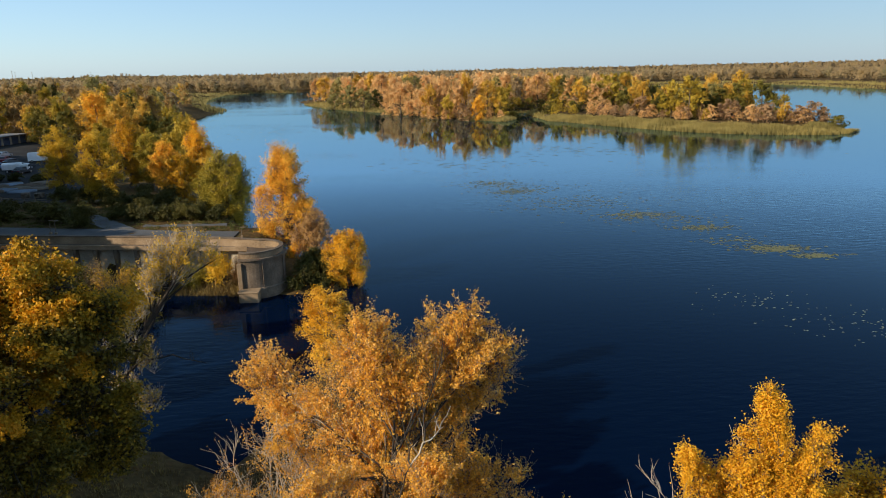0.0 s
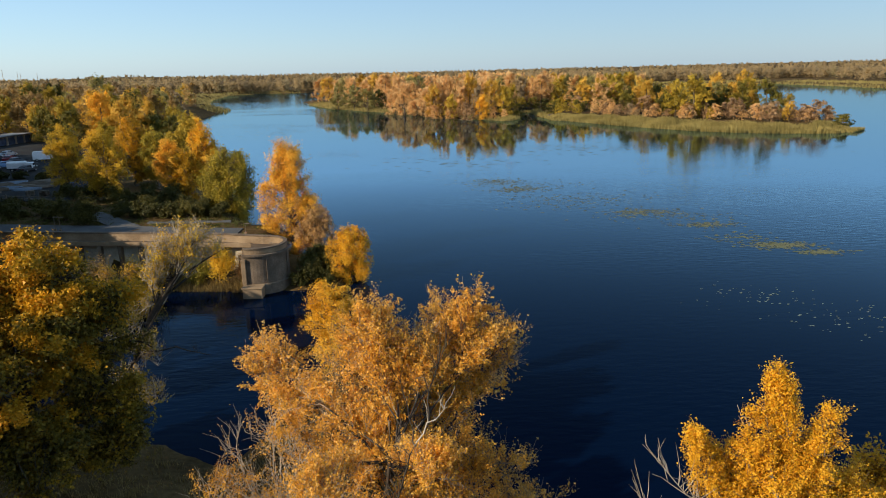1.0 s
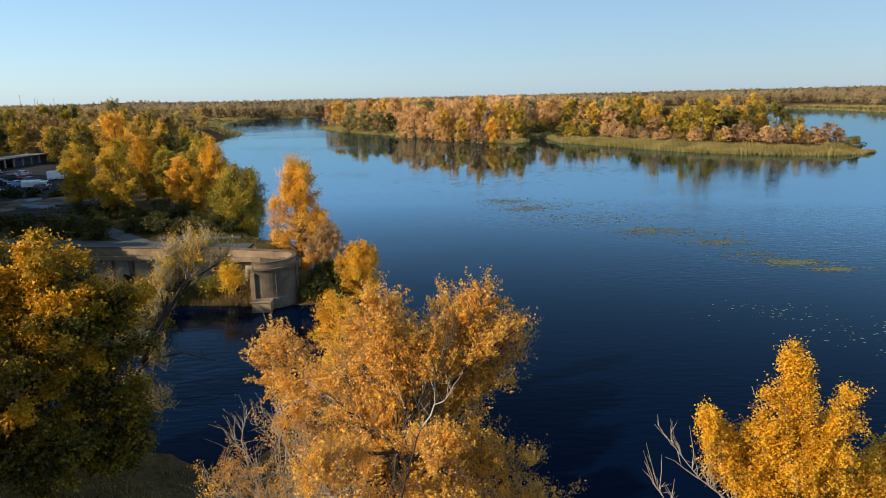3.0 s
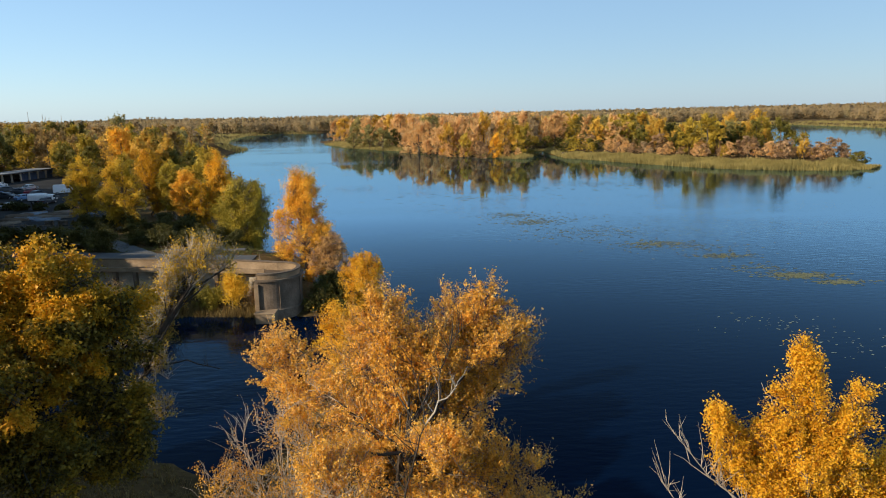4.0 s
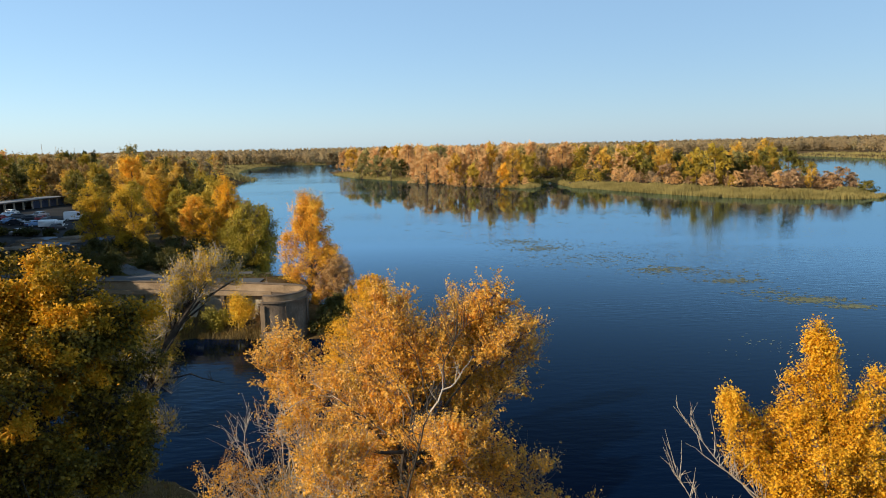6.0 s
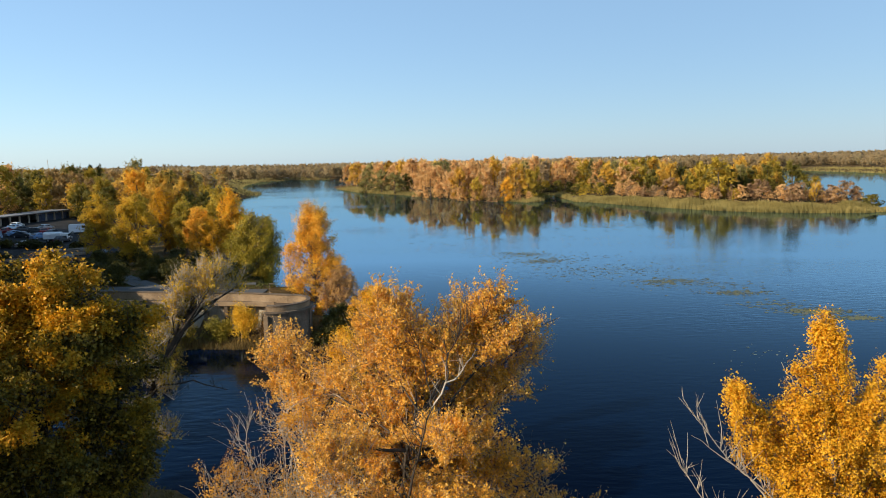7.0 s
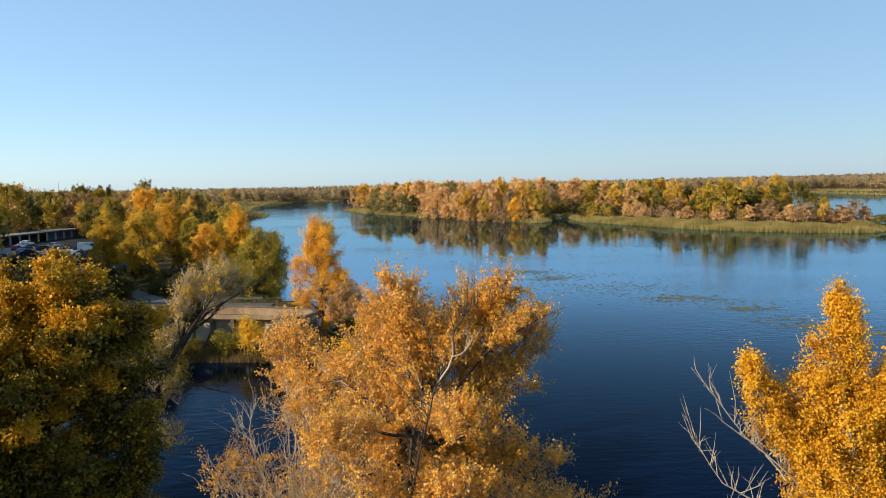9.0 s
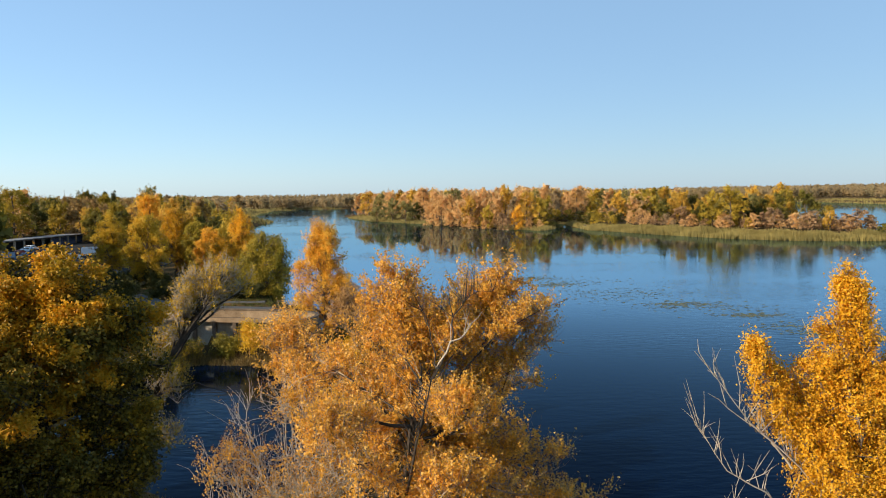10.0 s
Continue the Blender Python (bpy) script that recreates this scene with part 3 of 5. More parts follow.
# ---- foreground trees ----
central = grow(11, [(-1.6, 19.2, 1.6), (-1.4, 18.7, 8), (-1.1, 18.2, 11.0), (-0.6, 18.0, 12.3), (-0.2, 17.9, 14.0)], 0.135,
               [(-1.4, 20.2, 15.7, 1.10, 1.26, 1.49), (-2.3, 20.4, 14.9, 1.10, 1.26, 1.38), (-0.8, 20.0, 14.5, 1.10, 1.26, 1.38), (-4.97, 21.82, 14.46, 0.99, 1.11, 1.11), (-4.86, 21.82, 13.38, 1.25, 1.24, 1.24), (-3.4, 19.8, 13.4, 1.34, 1.15, 1.26),
                (1.27, 21.73, 15.65, 1.01, 1.25, 1.12), (2.33, 21.84, 15.03, 1.14, 1.25, 1.01), (3.07, 21.73, 14.49, 0.86, 1.12, 0.87), (1.16, 21.51, 14.49, 1.33, 1.38, 1.12), (0.4, 19.8, 13.9, 0.98, 1.15, 1.03), (2.23, 21.41, 13.86, 1.14, 1.12, 0.63),
                (-1.8, 19.2, 12.6, 1.83, 1.61, 1.49), (-0.4, 18.9, 11.6, 1.71, 1.49, 1.38), (1.2, 19.2, 12.3, 1.10, 1.15, 1.03), (1.8, 19.4, 11.0, 1.71, 1.49, 1.26), (3.2, 19.8, 10.5, 1.22, 1.26, 1.03), (4.2, 19.9, 9.6, 1.10, 1.15, 0.92),
                (-2.6, 18.7, 10.6, 2.07, 1.72, 1.49), (0.4, 18.7, 9.9, 2.07, 1.72, 1.49), (3.2, 19.6, 8.9, 1.83, 1.49, 1.38), (-0.8, 18.4, 8.8, 2.20, 1.72, 1.38),
                (-1.48, 14.96, 12.41, 1.13, 0.78, 0.96), (0.35, 14.96, 11.89, 0.96, 0.78, 0.78), (-0.43, 14.79, 10.84, 1.30, 0.87, 0.87), (1.48, 15.49, 11.54, 1.04, 0.78, 0.87), (-2.52, 15.31, 13.28, 0.78, 0.78, 0.78), (0.52, 15.31, 13.63, 0.61, 0.61, 0.61), (3.22, 23.46, 12.38, 0.92, 0.92, 0.57), (0.2, 20.3, 15.3, 0.6, 0.8, 0.7), (3.18, 21.62, 15.24, 0.76, 0.87, 0.76), (3.60, 21.62, 14.28, 0.66, 0.87, 0.76), (-1.3, 20.2, 16.3, 0.7, 0.9, 0.9), (0.0, 20.2, 15.7, 0.6, 0.8, 0.8), (-5.40, 21.60, 13.82, 0.76, 0.86, 0.86), (3.7, 21.6, 15.4, 0.7, 0.8, 0.8), (2.0, 21.8, 16.1, 0.7, 0.8, 0.7)],
               limbs=60, branches=1200, twigs=15000, leaves=200000, leaf=0.034, twig_len=0.62, twig_r=0.006, cluster=0.045, low=0.3, bare=0.12, shell=0.5, clump=1.0, shown=0.9, facing=0.3, tri=True, rise=0.9, fan=0.55)
poplar = tree("poplar_tree", central, M_DARKBARK, M_AMBER, (0, 0, 0), "tall poplar with thinning amber leaves and pale twigs on the bank", "tree", trunk_label="dark forked trunk and limbs", twigm=M_TWIG)
bareone = grow(16, [(-3.9, 20.0, 1.6), (-4.0, 19.8, 7), (-4.4, 19.4, 11.0)], 0.08,
               [(-4.3, 19.2, 13.2, 0.9, 0.9, 1.0), (-5.5, 19.2, 12.2, 1.0, 1.0, 1.0), (-6.6, 19.0, 11.0, 1.0, 1.0, 0.9), (-3.4, 18.4, 12.4, 1.0, 0.9, 1.1), (-5.0, 18.6, 10.9, 1.3, 1.1, 1.1), (-3.5, 18.2, 10.4, 1.4, 1.2, 1.2), (-6.4, 19.0, 9.6, 1.1, 1.0, 0.9), (-2.4, 17.8, 11.4, 0.8, 0.7, 0.8)],
               limbs=34, branches=240, twigs=2000, leaves=16000, leaf=0.026, twig_len=0.75, twig_r=0.0065, cluster=0.06, low=0.3, bare=0.45, shell=0.6, tri=True, clump=1.8, rise=0.9, fan=0.45)
tree("bare_tree", bareone, M_PALE, M_AMBER, (0, 0, 0), "pale grey almost leafless tree beneath the poplar", "tree")
right = grow(12, [(9.2, 14.4, 1.8), (9.1, 14.2, 8), (8.8, 13.8, 12), (8.6, 13.5, 16.2)], 0.13,
             [(8.27, 13.5, 17.00, 0.17, 0.20, 0.45), (8.22, 13.5, 16.65, 0.24, 0.30, 0.62), (8.10, 13.5, 16.00, 0.50, 0.54, 0.67), (8.50, 13.5, 15.60, 0.60, 0.60, 0.67), (7.75, 13.5, 15.30, 0.60, 0.60, 0.67), (8.30, 13.5, 14.70, 1.08, 0.96, 0.90), (6.38, 13.4, 15.50, 0.29, 0.36, 0.45), (6.50, 13.4, 15.00, 0.41, 0.48, 0.50),
              (6.90, 13.5, 14.50, 0.58, 0.60, 0.56), (7.40, 13.5, 14.00, 0.72, 0.72, 0.67), (9.55, 13.4, 16.00, 0.31, 0.36, 0.56), (9.40, 13.4, 15.30, 0.60, 0.60, 0.67), (9.00, 13.5, 14.40, 0.96, 0.96, 0.90), (8.00, 13.6, 13.20, 1.08, 1.08, 0.90), (9.20, 13.6, 12.90, 1.68, 1.44, 1.12), (10.40, 13.7, 13.60, 1.08, 1.08, 1.12), (8.50, 13.7, 12.00, 1.20, 1.20, 0.90)],
             limbs=34, branches=1300, twigs=14000, leaves=215000, leaf=0.0235, twig_len=0.30, twig_r=0.004, cluster=0.06, low=0.3, shown=0.3, clump=0.5, facing=0.5, tri=True, shell=0.4, rise=0.9, fan=0.5)
tree("golden_poplar_tree", right, M_BARKMID, M_GOLD, (0, 0, 0), "bright golden young poplar in full autumn leaf", "tree")
golden = bpy.data.objects["golden_poplar_tree"]


def dead_limb(seed, lines, r, parent, label, mat=None):
    """Bare pale limbs with side shoots, as one part of a tree."""
    rng = np.random.default_rng(seed)
    chunks = []
    for pts in lines:
        P = np.array(pts, float); k = 10
        sx = np.linspace(0, len(P) - 1, k); i = np.minimum(sx.astype(int), len(P) - 2); f = (sx - i)[:, None]
        L = P[i] * (1 - f) + P[i + 1] * f
        L[1:-1] += rng.normal(size=(k - 2, 3)) * 0.035
        ln = np.linalg.norm(P[-1] - P[0])
        chunks.append(tubes(L[None], (r * np.linspace(1, 0.22, k))[None], 6))
        n = int(4.2 * ln)
        t = rng.uniform(0.2, 0.98, n) * (k - 1); j = np.minimum(t.astype(int), k - 2); g = (t - j)[:, None]
        A = L[j] * (1 - g) + L[j + 1] * g
        D = unit(rng.normal(size=(n, 3)) * 0.32 + np.array([-0.1, 0, 0.95])) * (rng.uniform(0.35, 1.15, (n, 1)) * (0.5 + 0.25 * ln / 3))
        B = A + D * 0.5 + rng.normal(size=(n, 3)) * 0.04
        chunks.append(tubes(np.stack([A, B, A + D], 1), np.broadcast_to(np.array([0.010, 0.007, 0.002]), (n, 3)), 4))
        A2 = B; D2 = unit(rng.normal(size=(n, 3)) * 0.6 + np.array([-0.2, 0, 0.7])) * rng.uniform(0.1, 0.34, (n, 1))
        chunks.append(tubes(np.stack([A2, A2 + D2 * 0.5, A2 + D2], 1), np.broadcast_to(np.array([0.006, 0.004, 0.0015]), (n, 3)), 3))
    v, f = join(chunks)
    return part_me("dead_limb", mesh_np("dead_limb", v, f, mat or M_PALE, True), parent, label)


dead_limb(5, [[(9.0, 14.1, 10.8), (7.63, 13.6, 12.96), (6.85, 13.4, 13.7), (6.05, 13.3, 14.55), (5.05, 13.1, 15.75)],
              [(8.6, 14.0, 10.4), (6.58, 13.4, 12.8), (5.8, 13.3, 13.3), (5.05, 13.2, 14.4)],
              [(7.2, 13.5, 13.2), (6.47, 13.5, 14.0), (5.4, 13.3, 14.85)],
              [(8.8, 14.1, 10.0), (7.0, 13.9, 11.2), (6.1, 13.8, 12.3)],
              [(8.3, 13.8, 14.6), (7.9, 13.8, 15.5), (7.5, 13.85, 16.2)]], 0.025, golden, "bare pale dead limbs")
edge = grow(13, [(12.4, 15.2, 1.8), (12.3, 15.0, 8), (12.2, 14.8, 13.6)], 0.14,
            [(12.2, 14.8, 13.4, 0.8, 0.8, 1.2), (12.6, 14.9, 11.9, 1.3, 1.2, 1.3), (11.9, 14.9, 10.6, 1.2, 1.1, 1.2)],
            limbs=10, branches=150, twigs=1500, leaves=13000, leaf=0.048, twig_len=0.42, twig_r=0.005, cluster=0.1)
tree("slender_poplar_tree", edge, M_BARKMID, M_GOLD, (0, 0, 0), "slender golden poplar beside a larger one", "tree")
maple = grow(14, [(-20.5, 33.0, 2.0), (-20.2, 32.8, 6), (-19.8, 32.6, 10), (-19.4, 32.8, 13)], 0.42,
             [(-18.4, 33.3, 14.1, 2.4, 2.7, 2.2), (-22.2, 33.4, 13.8, 2.8, 2.8, 2.4), (-16.7, 31.4, 12.0, 1.7, 1.8, 1.7), (-25.0, 32.5, 11.5, 2.4, 2.4, 2.6), (-19.6, 30.0, 10.4, 2.9, 2.4, 2.3),
              (-22.5, 30.5, 8.2, 3.2, 2.8, 2.6), (-15.8, 32.0, 8.4, 2.1, 2.0, 2.4), (-18.8, 30.5, 6.0, 3.6, 2.8, 2.4), (-15.6, 33.0, 5.0, 2.1, 1.8, 1.9), (-15.2, 33.2, 12.4, 1.5, 1.5, 1.3), (-14.4, 33.4, 10.4, 1.3, 1.4, 1.5), (-14.7, 33.2, 7.4, 1.5, 1.5, 1.8), (-16.6, 32.6, 9.6, 1.6, 1.4, 1.6)],
             limbs=40, branches=640, twigs=7500, tri=True, leaves=82000, leaf=0.083, twig_len=0.7, twig_r=0.006, cluster=0.16, low=0.2, shown=0.3, clump=1.6, facing=0.4)
maple_tree = tree("maple_tree", maple, M_DARKBARK, M_DEEP, (0, 0, 0), "broad dark green tree turning yellow and orange at its tips", "tree")
# sprays of turned leaves on the outer, sunward side of the crown
mrng = np.random.default_rng(77)
tips = []
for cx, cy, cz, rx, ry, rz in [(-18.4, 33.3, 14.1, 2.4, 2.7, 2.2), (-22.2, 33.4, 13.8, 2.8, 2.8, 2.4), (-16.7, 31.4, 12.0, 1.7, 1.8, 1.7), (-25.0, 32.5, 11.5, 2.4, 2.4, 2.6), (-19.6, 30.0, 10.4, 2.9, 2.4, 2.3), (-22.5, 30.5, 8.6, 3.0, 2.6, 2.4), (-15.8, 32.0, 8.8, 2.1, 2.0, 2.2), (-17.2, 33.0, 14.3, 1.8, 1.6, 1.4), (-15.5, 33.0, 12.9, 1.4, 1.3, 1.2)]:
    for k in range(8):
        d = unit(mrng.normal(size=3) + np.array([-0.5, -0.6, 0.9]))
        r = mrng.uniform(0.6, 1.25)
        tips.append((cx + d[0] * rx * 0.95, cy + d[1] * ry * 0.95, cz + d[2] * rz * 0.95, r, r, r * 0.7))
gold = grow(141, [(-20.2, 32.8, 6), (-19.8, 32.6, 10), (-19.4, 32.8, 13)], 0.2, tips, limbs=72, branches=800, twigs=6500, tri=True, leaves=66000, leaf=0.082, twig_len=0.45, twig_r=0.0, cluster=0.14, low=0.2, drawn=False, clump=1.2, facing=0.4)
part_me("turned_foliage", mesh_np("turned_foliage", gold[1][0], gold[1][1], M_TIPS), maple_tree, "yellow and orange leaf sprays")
lean = grow(15, [(-18.1, 37.9, 0.2), (-17.9, 38.0, 2.0), (-17.10, 38.19, 6.98), (-16.11, 38.37, 8.79), (-15.57, 38.82, 10.24), (-14.66, 39.37, 11.32), (-14.39, 39.82, 13.13), (-14.03, 40.27, 14.40)], 0.27,
            [(-15.20, 40.00, 13.58, 0.96, 1.00, 1.01), (-14.21, 40.27, 14.22, 1.18, 1.19, 1.01), (-13.03, 40.54, 14.22, 1.29, 1.19, 1.01), (-12.04, 40.73, 13.58, 0.85, 0.80, 0.71), (-15.29, 39.46, 12.14, 0.96, 0.90, 1.21), (-13.58, 40.18, 13.31, 1.07, 1.00, 0.81),
             (-17.10, 38.01, 9.15, 1.60, 1.19, 1.32), (-15.93, 38.19, 7.70, 1.07, 1.00, 1.21), (-17.01, 38.01, 5.71, 1.60, 1.19, 1.62), (-15.75, 38.28, 5.17, 0.96, 0.90, 1.01), (-16.02, 38.91, 10.60, 1.07, 1.00, 1.01)],
            limbs=26, branches=280, twigs=2500, leaves=10000, leaf=0.055, twig_len=0.85, twig_r=0.011, cluster=0.10, low=0.35, wob=0.05, bare=0.5, clump=1.8, shell=0.5, rise=1.3, fan=0.45)
tree("leaning_tree", lean, M_DARKBARK, M_OLIVE, (0, 0, 0), "half bare grey-brown tree leaning out over the backwater", "tree", twigm=M_PALE)
leaning = bpy.data.objects["leaning_tree"]
dead_limb(8, [[(0.02, 14.45, 15.14), (0.36, 14.50, 15.66), (0.71, 14.60, 15.92), (1.06, 15.40, 16.18)]], 0.026, poplar, "pale bare limb in the crown")
dead_limb(10, [[(-1.2, 17.2, 9.0), (-0.9, 16.0, 11.2), (-0.51, 15.1, 13.17), (-0.29, 14.8, 13.93), (-0.15, 14.6, 14.62), (0.02, 14.45, 15.14)]], 0.05, poplar, "dark leaning front stem", M_DARKBARK)
dead_limb(9, [[(0.02, 14.45, 15.14), (-0.09, 15.00, 15.66), (-0.35, 16.00, 16.19)],
              [(0.36, 14.50, 15.66), (0.45, 15.50, 16.07), (0.86, 17.50, 16.25), (1.77, 20.50, 16.02)]], 0.02, poplar, "dark upper limbs", M_DARKBARK)
dead_limb(6, [[(-16.83, 38.01, 7.34), (-15.84, 38.01, 8.06), (-14.12, 38.01, 8.24), (-12.13, 38.01, 7.70)]], 0.085, leaning, "low bare limb reaching over the water", M_DARKBARK)
dead_limb(7, [[(-14.93, 39.28, 11.05), (-14.21, 39.64, 11.86), (-13.39, 40.00, 12.50), (-11.49, 40.73, 13.49)]], 0.12, leaning, "long bare limb", M_DARKBARK)


# ---- trees and shrubs on the land beside the embankment ----
def bush(name, seed, x, y, h, w, mat, label, category="bush", leaves=5000, leaf=0.09, bark=None, bare=0.0, z=None, twigs=900):
    rng = random.Random(seed)
    lob = [(rng.uniform(-0.3, 0.3) * w, rng.uniform(-0.3, 0.3) * w, h * rng.uniform(0.18, 0.68), w * 0.27, w * 0.27, h * 0.28) for _ in range(9)]
    lob.append((0, 0, h * 0.7, w * 0.25, w * 0.25, h * 0.3))
    data = grow(seed, [(0, 0, -0.3), (0, 0, h * 0.3), (0.1, 0, h * 0.6)], 0.04 + 0.012 * h, lob, 10, 80, twigs, int(leaves * 1.3), leaf, 0.16 * h, 0.008 if bare else 0.0, 0.05 * h, low=0.05, bare=bare, tri=True, shown=0.6 if bare else 0.0, drawn=bool(bare), sides=(6, 4))
    return tree(name, data, bark or M_BARK, mat, (x, y, z_at(x, y) if z is None else z), label, category)


def standing(name, seed, x, y, h, w, mat, label, leaves=9000, leaf=0.13, low=0.2, bark=None, droop=0.0, group="", n=10, hang=0.0, peak=1.0, plume=1.0):
    rng = random.Random(seed)
    data = grow(seed, [(0, 0, -0.3), (0.2, 0, h * 0.4), (0.1, 0.1, h * 0.85)], 0.02 * h + 0.05, crown_lobes(rng, h * 1.13, w * 1.2, low, n, peak, plume), 20, 420, 2400, int(leaves * 2.7), leaf * 0.83,
                0.06 * h, 0.012, 0.019 * h, droop, bare=0.0, hang=hang, tri=True, shown=0.15, facing=1.0, clump=0.7)
    return tree(name, data, bark or M_BARK, mat, (x, y, z_at(x, y)), label, "tree", group)


standing("golden_poplar_tree", 21, -15.6, 86.0, 13.4, 7.2, M_ORANGE, "tall orange-gold poplar at the river's edge behind the bastion", 17000, 0.095, 0.0, n=18, peak=0.55, plume=1.7)
standing("rusty_tree", 22, -12.0, 83.6, 6.4, 5.6, M_RUST, "small brownish tree losing its leaves beside the bastion", 9000, 0.075, 0.0, n=12, peak=0.65, plume=1.6)
standing("yellow_willow", 23, -7.4, 77.0, 5.8, 5.6, M_GOLD, "round golden-yellow willow at the waterline", 10000, 0.08, 0.0, n=12, droop=0.35, hang=0.4, peak=1.3)
standing("olive_tree", 24, -59.9, 121, 10.0, 7.2, M_OLIVE, "yellow-green broad tree at the yard's edge", 9000, 0.12, 0.10, n=12)
standing("yellow_tree", 25, -48.9, 110.5, 10.2, 6.6, M_OLIVE, "tall yellow-green tree beside the yard", 10000, 0.12, 0.06, n=12, plume=1.3)
standing("green_tree", 26, -50.2, 126, 10.8, 6.4, M_TIPS, "dark tree with orange tips among the yellow ones", 8000, 0.12, 0.1, plume=1.3)
standing("dark_tree", 31, -45.4, 123.3, 9.6, 4.2, M_WILLOW, "slender dull green tree behind the orange one", 6000, 0.12, 0.1, plume=1.5)
standing("orange_tree", 27, -41.0, 117.5, 8.8, 4.8, M_ORANGE, "narrow orange tree in the row", 8000, 0.11, 0.1)
standing("olive_tree", 28, -37.4, 114, 7.8, 6.2, M_TIPS, "low olive tree beside the willow", 7000, 0.12, 0.02)
standing("gold_tree", 29, -36.0, 119.5, 12.8, 5.0, M_GOLD, "slim tree with a golden top", 8000, 0.12, 0.2, plume=1.3)
standing("willow_tree", 30, -26.9, 100.2, 12.4, 7.6, M_WILLOW, "weeping willow in dull green leaf by the water", 22000, 0.11, 0.05, droop=0.55, hang=0.6, peak=1.5, n=13)


# ---- the wood along the left bank, tree by tree ----
def variants(specs):
    """Tree meshes shared by many trees: (seed, height, width, leaves, leaf size, low, lobes)."""
    out = []
    for seed, h, w, leaves, leaf, low, n, plume in specs:
        rng = random.Random(seed)
        d = grow(seed, [(0, 0, -0.5), (0.2, 0, h * 0.4), (0, 0.2, h * 0.85)], 0.02 * h + 0.05, crown_lobes(rng, h, w, low, n, 0.8, plume), 9, 110, 420, leaves, leaf,
                 0.05 * h, 0.0, 0.022 * h, drawn=False, sides=(4, 3), tri=True, facing=1.8, clump=0.3)
        (wv, wf), (lv, lf), _ = d
        out.append((mesh_np("trunk", wv, wf, M_BARK, True), lv, lf))
    return out


FAR = variants([(101, 15, 11, 2900, 0.30, 0.03, 12, 1.2), (102, 17, 10, 2900, 0.30, 0.04, 12, 2.0), (103, 13, 12, 2900, 0.30, 0.02, 12, 1.0), (104, 18, 12, 3100, 0.31, 0.05, 14, 1.6), (105, 8, 9, 1700, 0.23, 0.0, 10, 1.0), (106, 17, 12, 2200, 0.60, 0.0, 11, 1.0)])
M_F_SAGE = leaf_mat("wood_sage_leaves", [(0.15, 0.14, 0.05), (0.27, 0.23, 0.075), (0.40, 0.31, 0.10)], patch=0.85, scale=0.12, glow=0.4)
M_F_OLIVE = leaf_mat("wood_olive_leaves", [(0.20, 0.15, 0.02), (0.38, 0.265, 0.03), (0.52, 0.35, 0.045)], patch=0.85, scale=0.12, glow=0.4)
M_F_GREEN = leaf_mat("wood_green_leaves", [(0.06, 0.055, 0.012), (0.13, 0.11, 0.018), (0.24, 0.18, 0.026)], patch=0.85, scale=0.12, glow=0.35)
# rust made paler, which puts the distance haze into the leaf colour
M_F_RUST = leaf_mat("haze_paled_rust_leaves", [(0.48, 0.28, 0.11), (0.68, 0.42, 0.17), (0.78, 0.52, 0.24)], patch=0.9, scale=0.12, glow=0.5)
M_F_AMBER = leaf_mat("wood_amber_leaves", [(0.36, 0.21, 0.03), (0.56, 0.33, 0.045), (0.68, 0.43, 0.08)], patch=0.85, scale=0.12, glow=0.4)
M_F_UMBER = leaf_mat("wood_umber_leaves", [(0.17, 0.105, 0.035), (0.30, 0.185, 0.06), (0.42, 0.26, 0.09)], patch=0.85, scale=0.12, glow=0.35)
TONES = {"golden": M_F_AMBER, "umber": M_F_UMBER, "orange": M_ORANGE, "olive": M_F_OLIVE, "green": M_F_GREEN, "rust": M_F_RUST, "rose": M_ROSE, "amber": M_F_AMBER, "grey": M_GREY, "sage": M_F_SAGE}
CROWN = {}


def wood_tree(tone, v, x, y, s, turn, label, group, name="tree"):
    if (tone, v) not in CROWN:
        CROWN[tone, v] = mesh_np("crown", FAR[v][1], FAR[v][2], TONES[tone])
    e = empty(name, x, y, z_at(x, y), turn)
    e.scale = s if isinstance(s, tuple) else (s, s, s)
    part_me("trunk", FAR[v][0], e)
    part_me("crown", CROWN[tone, v], e)
    return tagged(e, label, "tree", group)


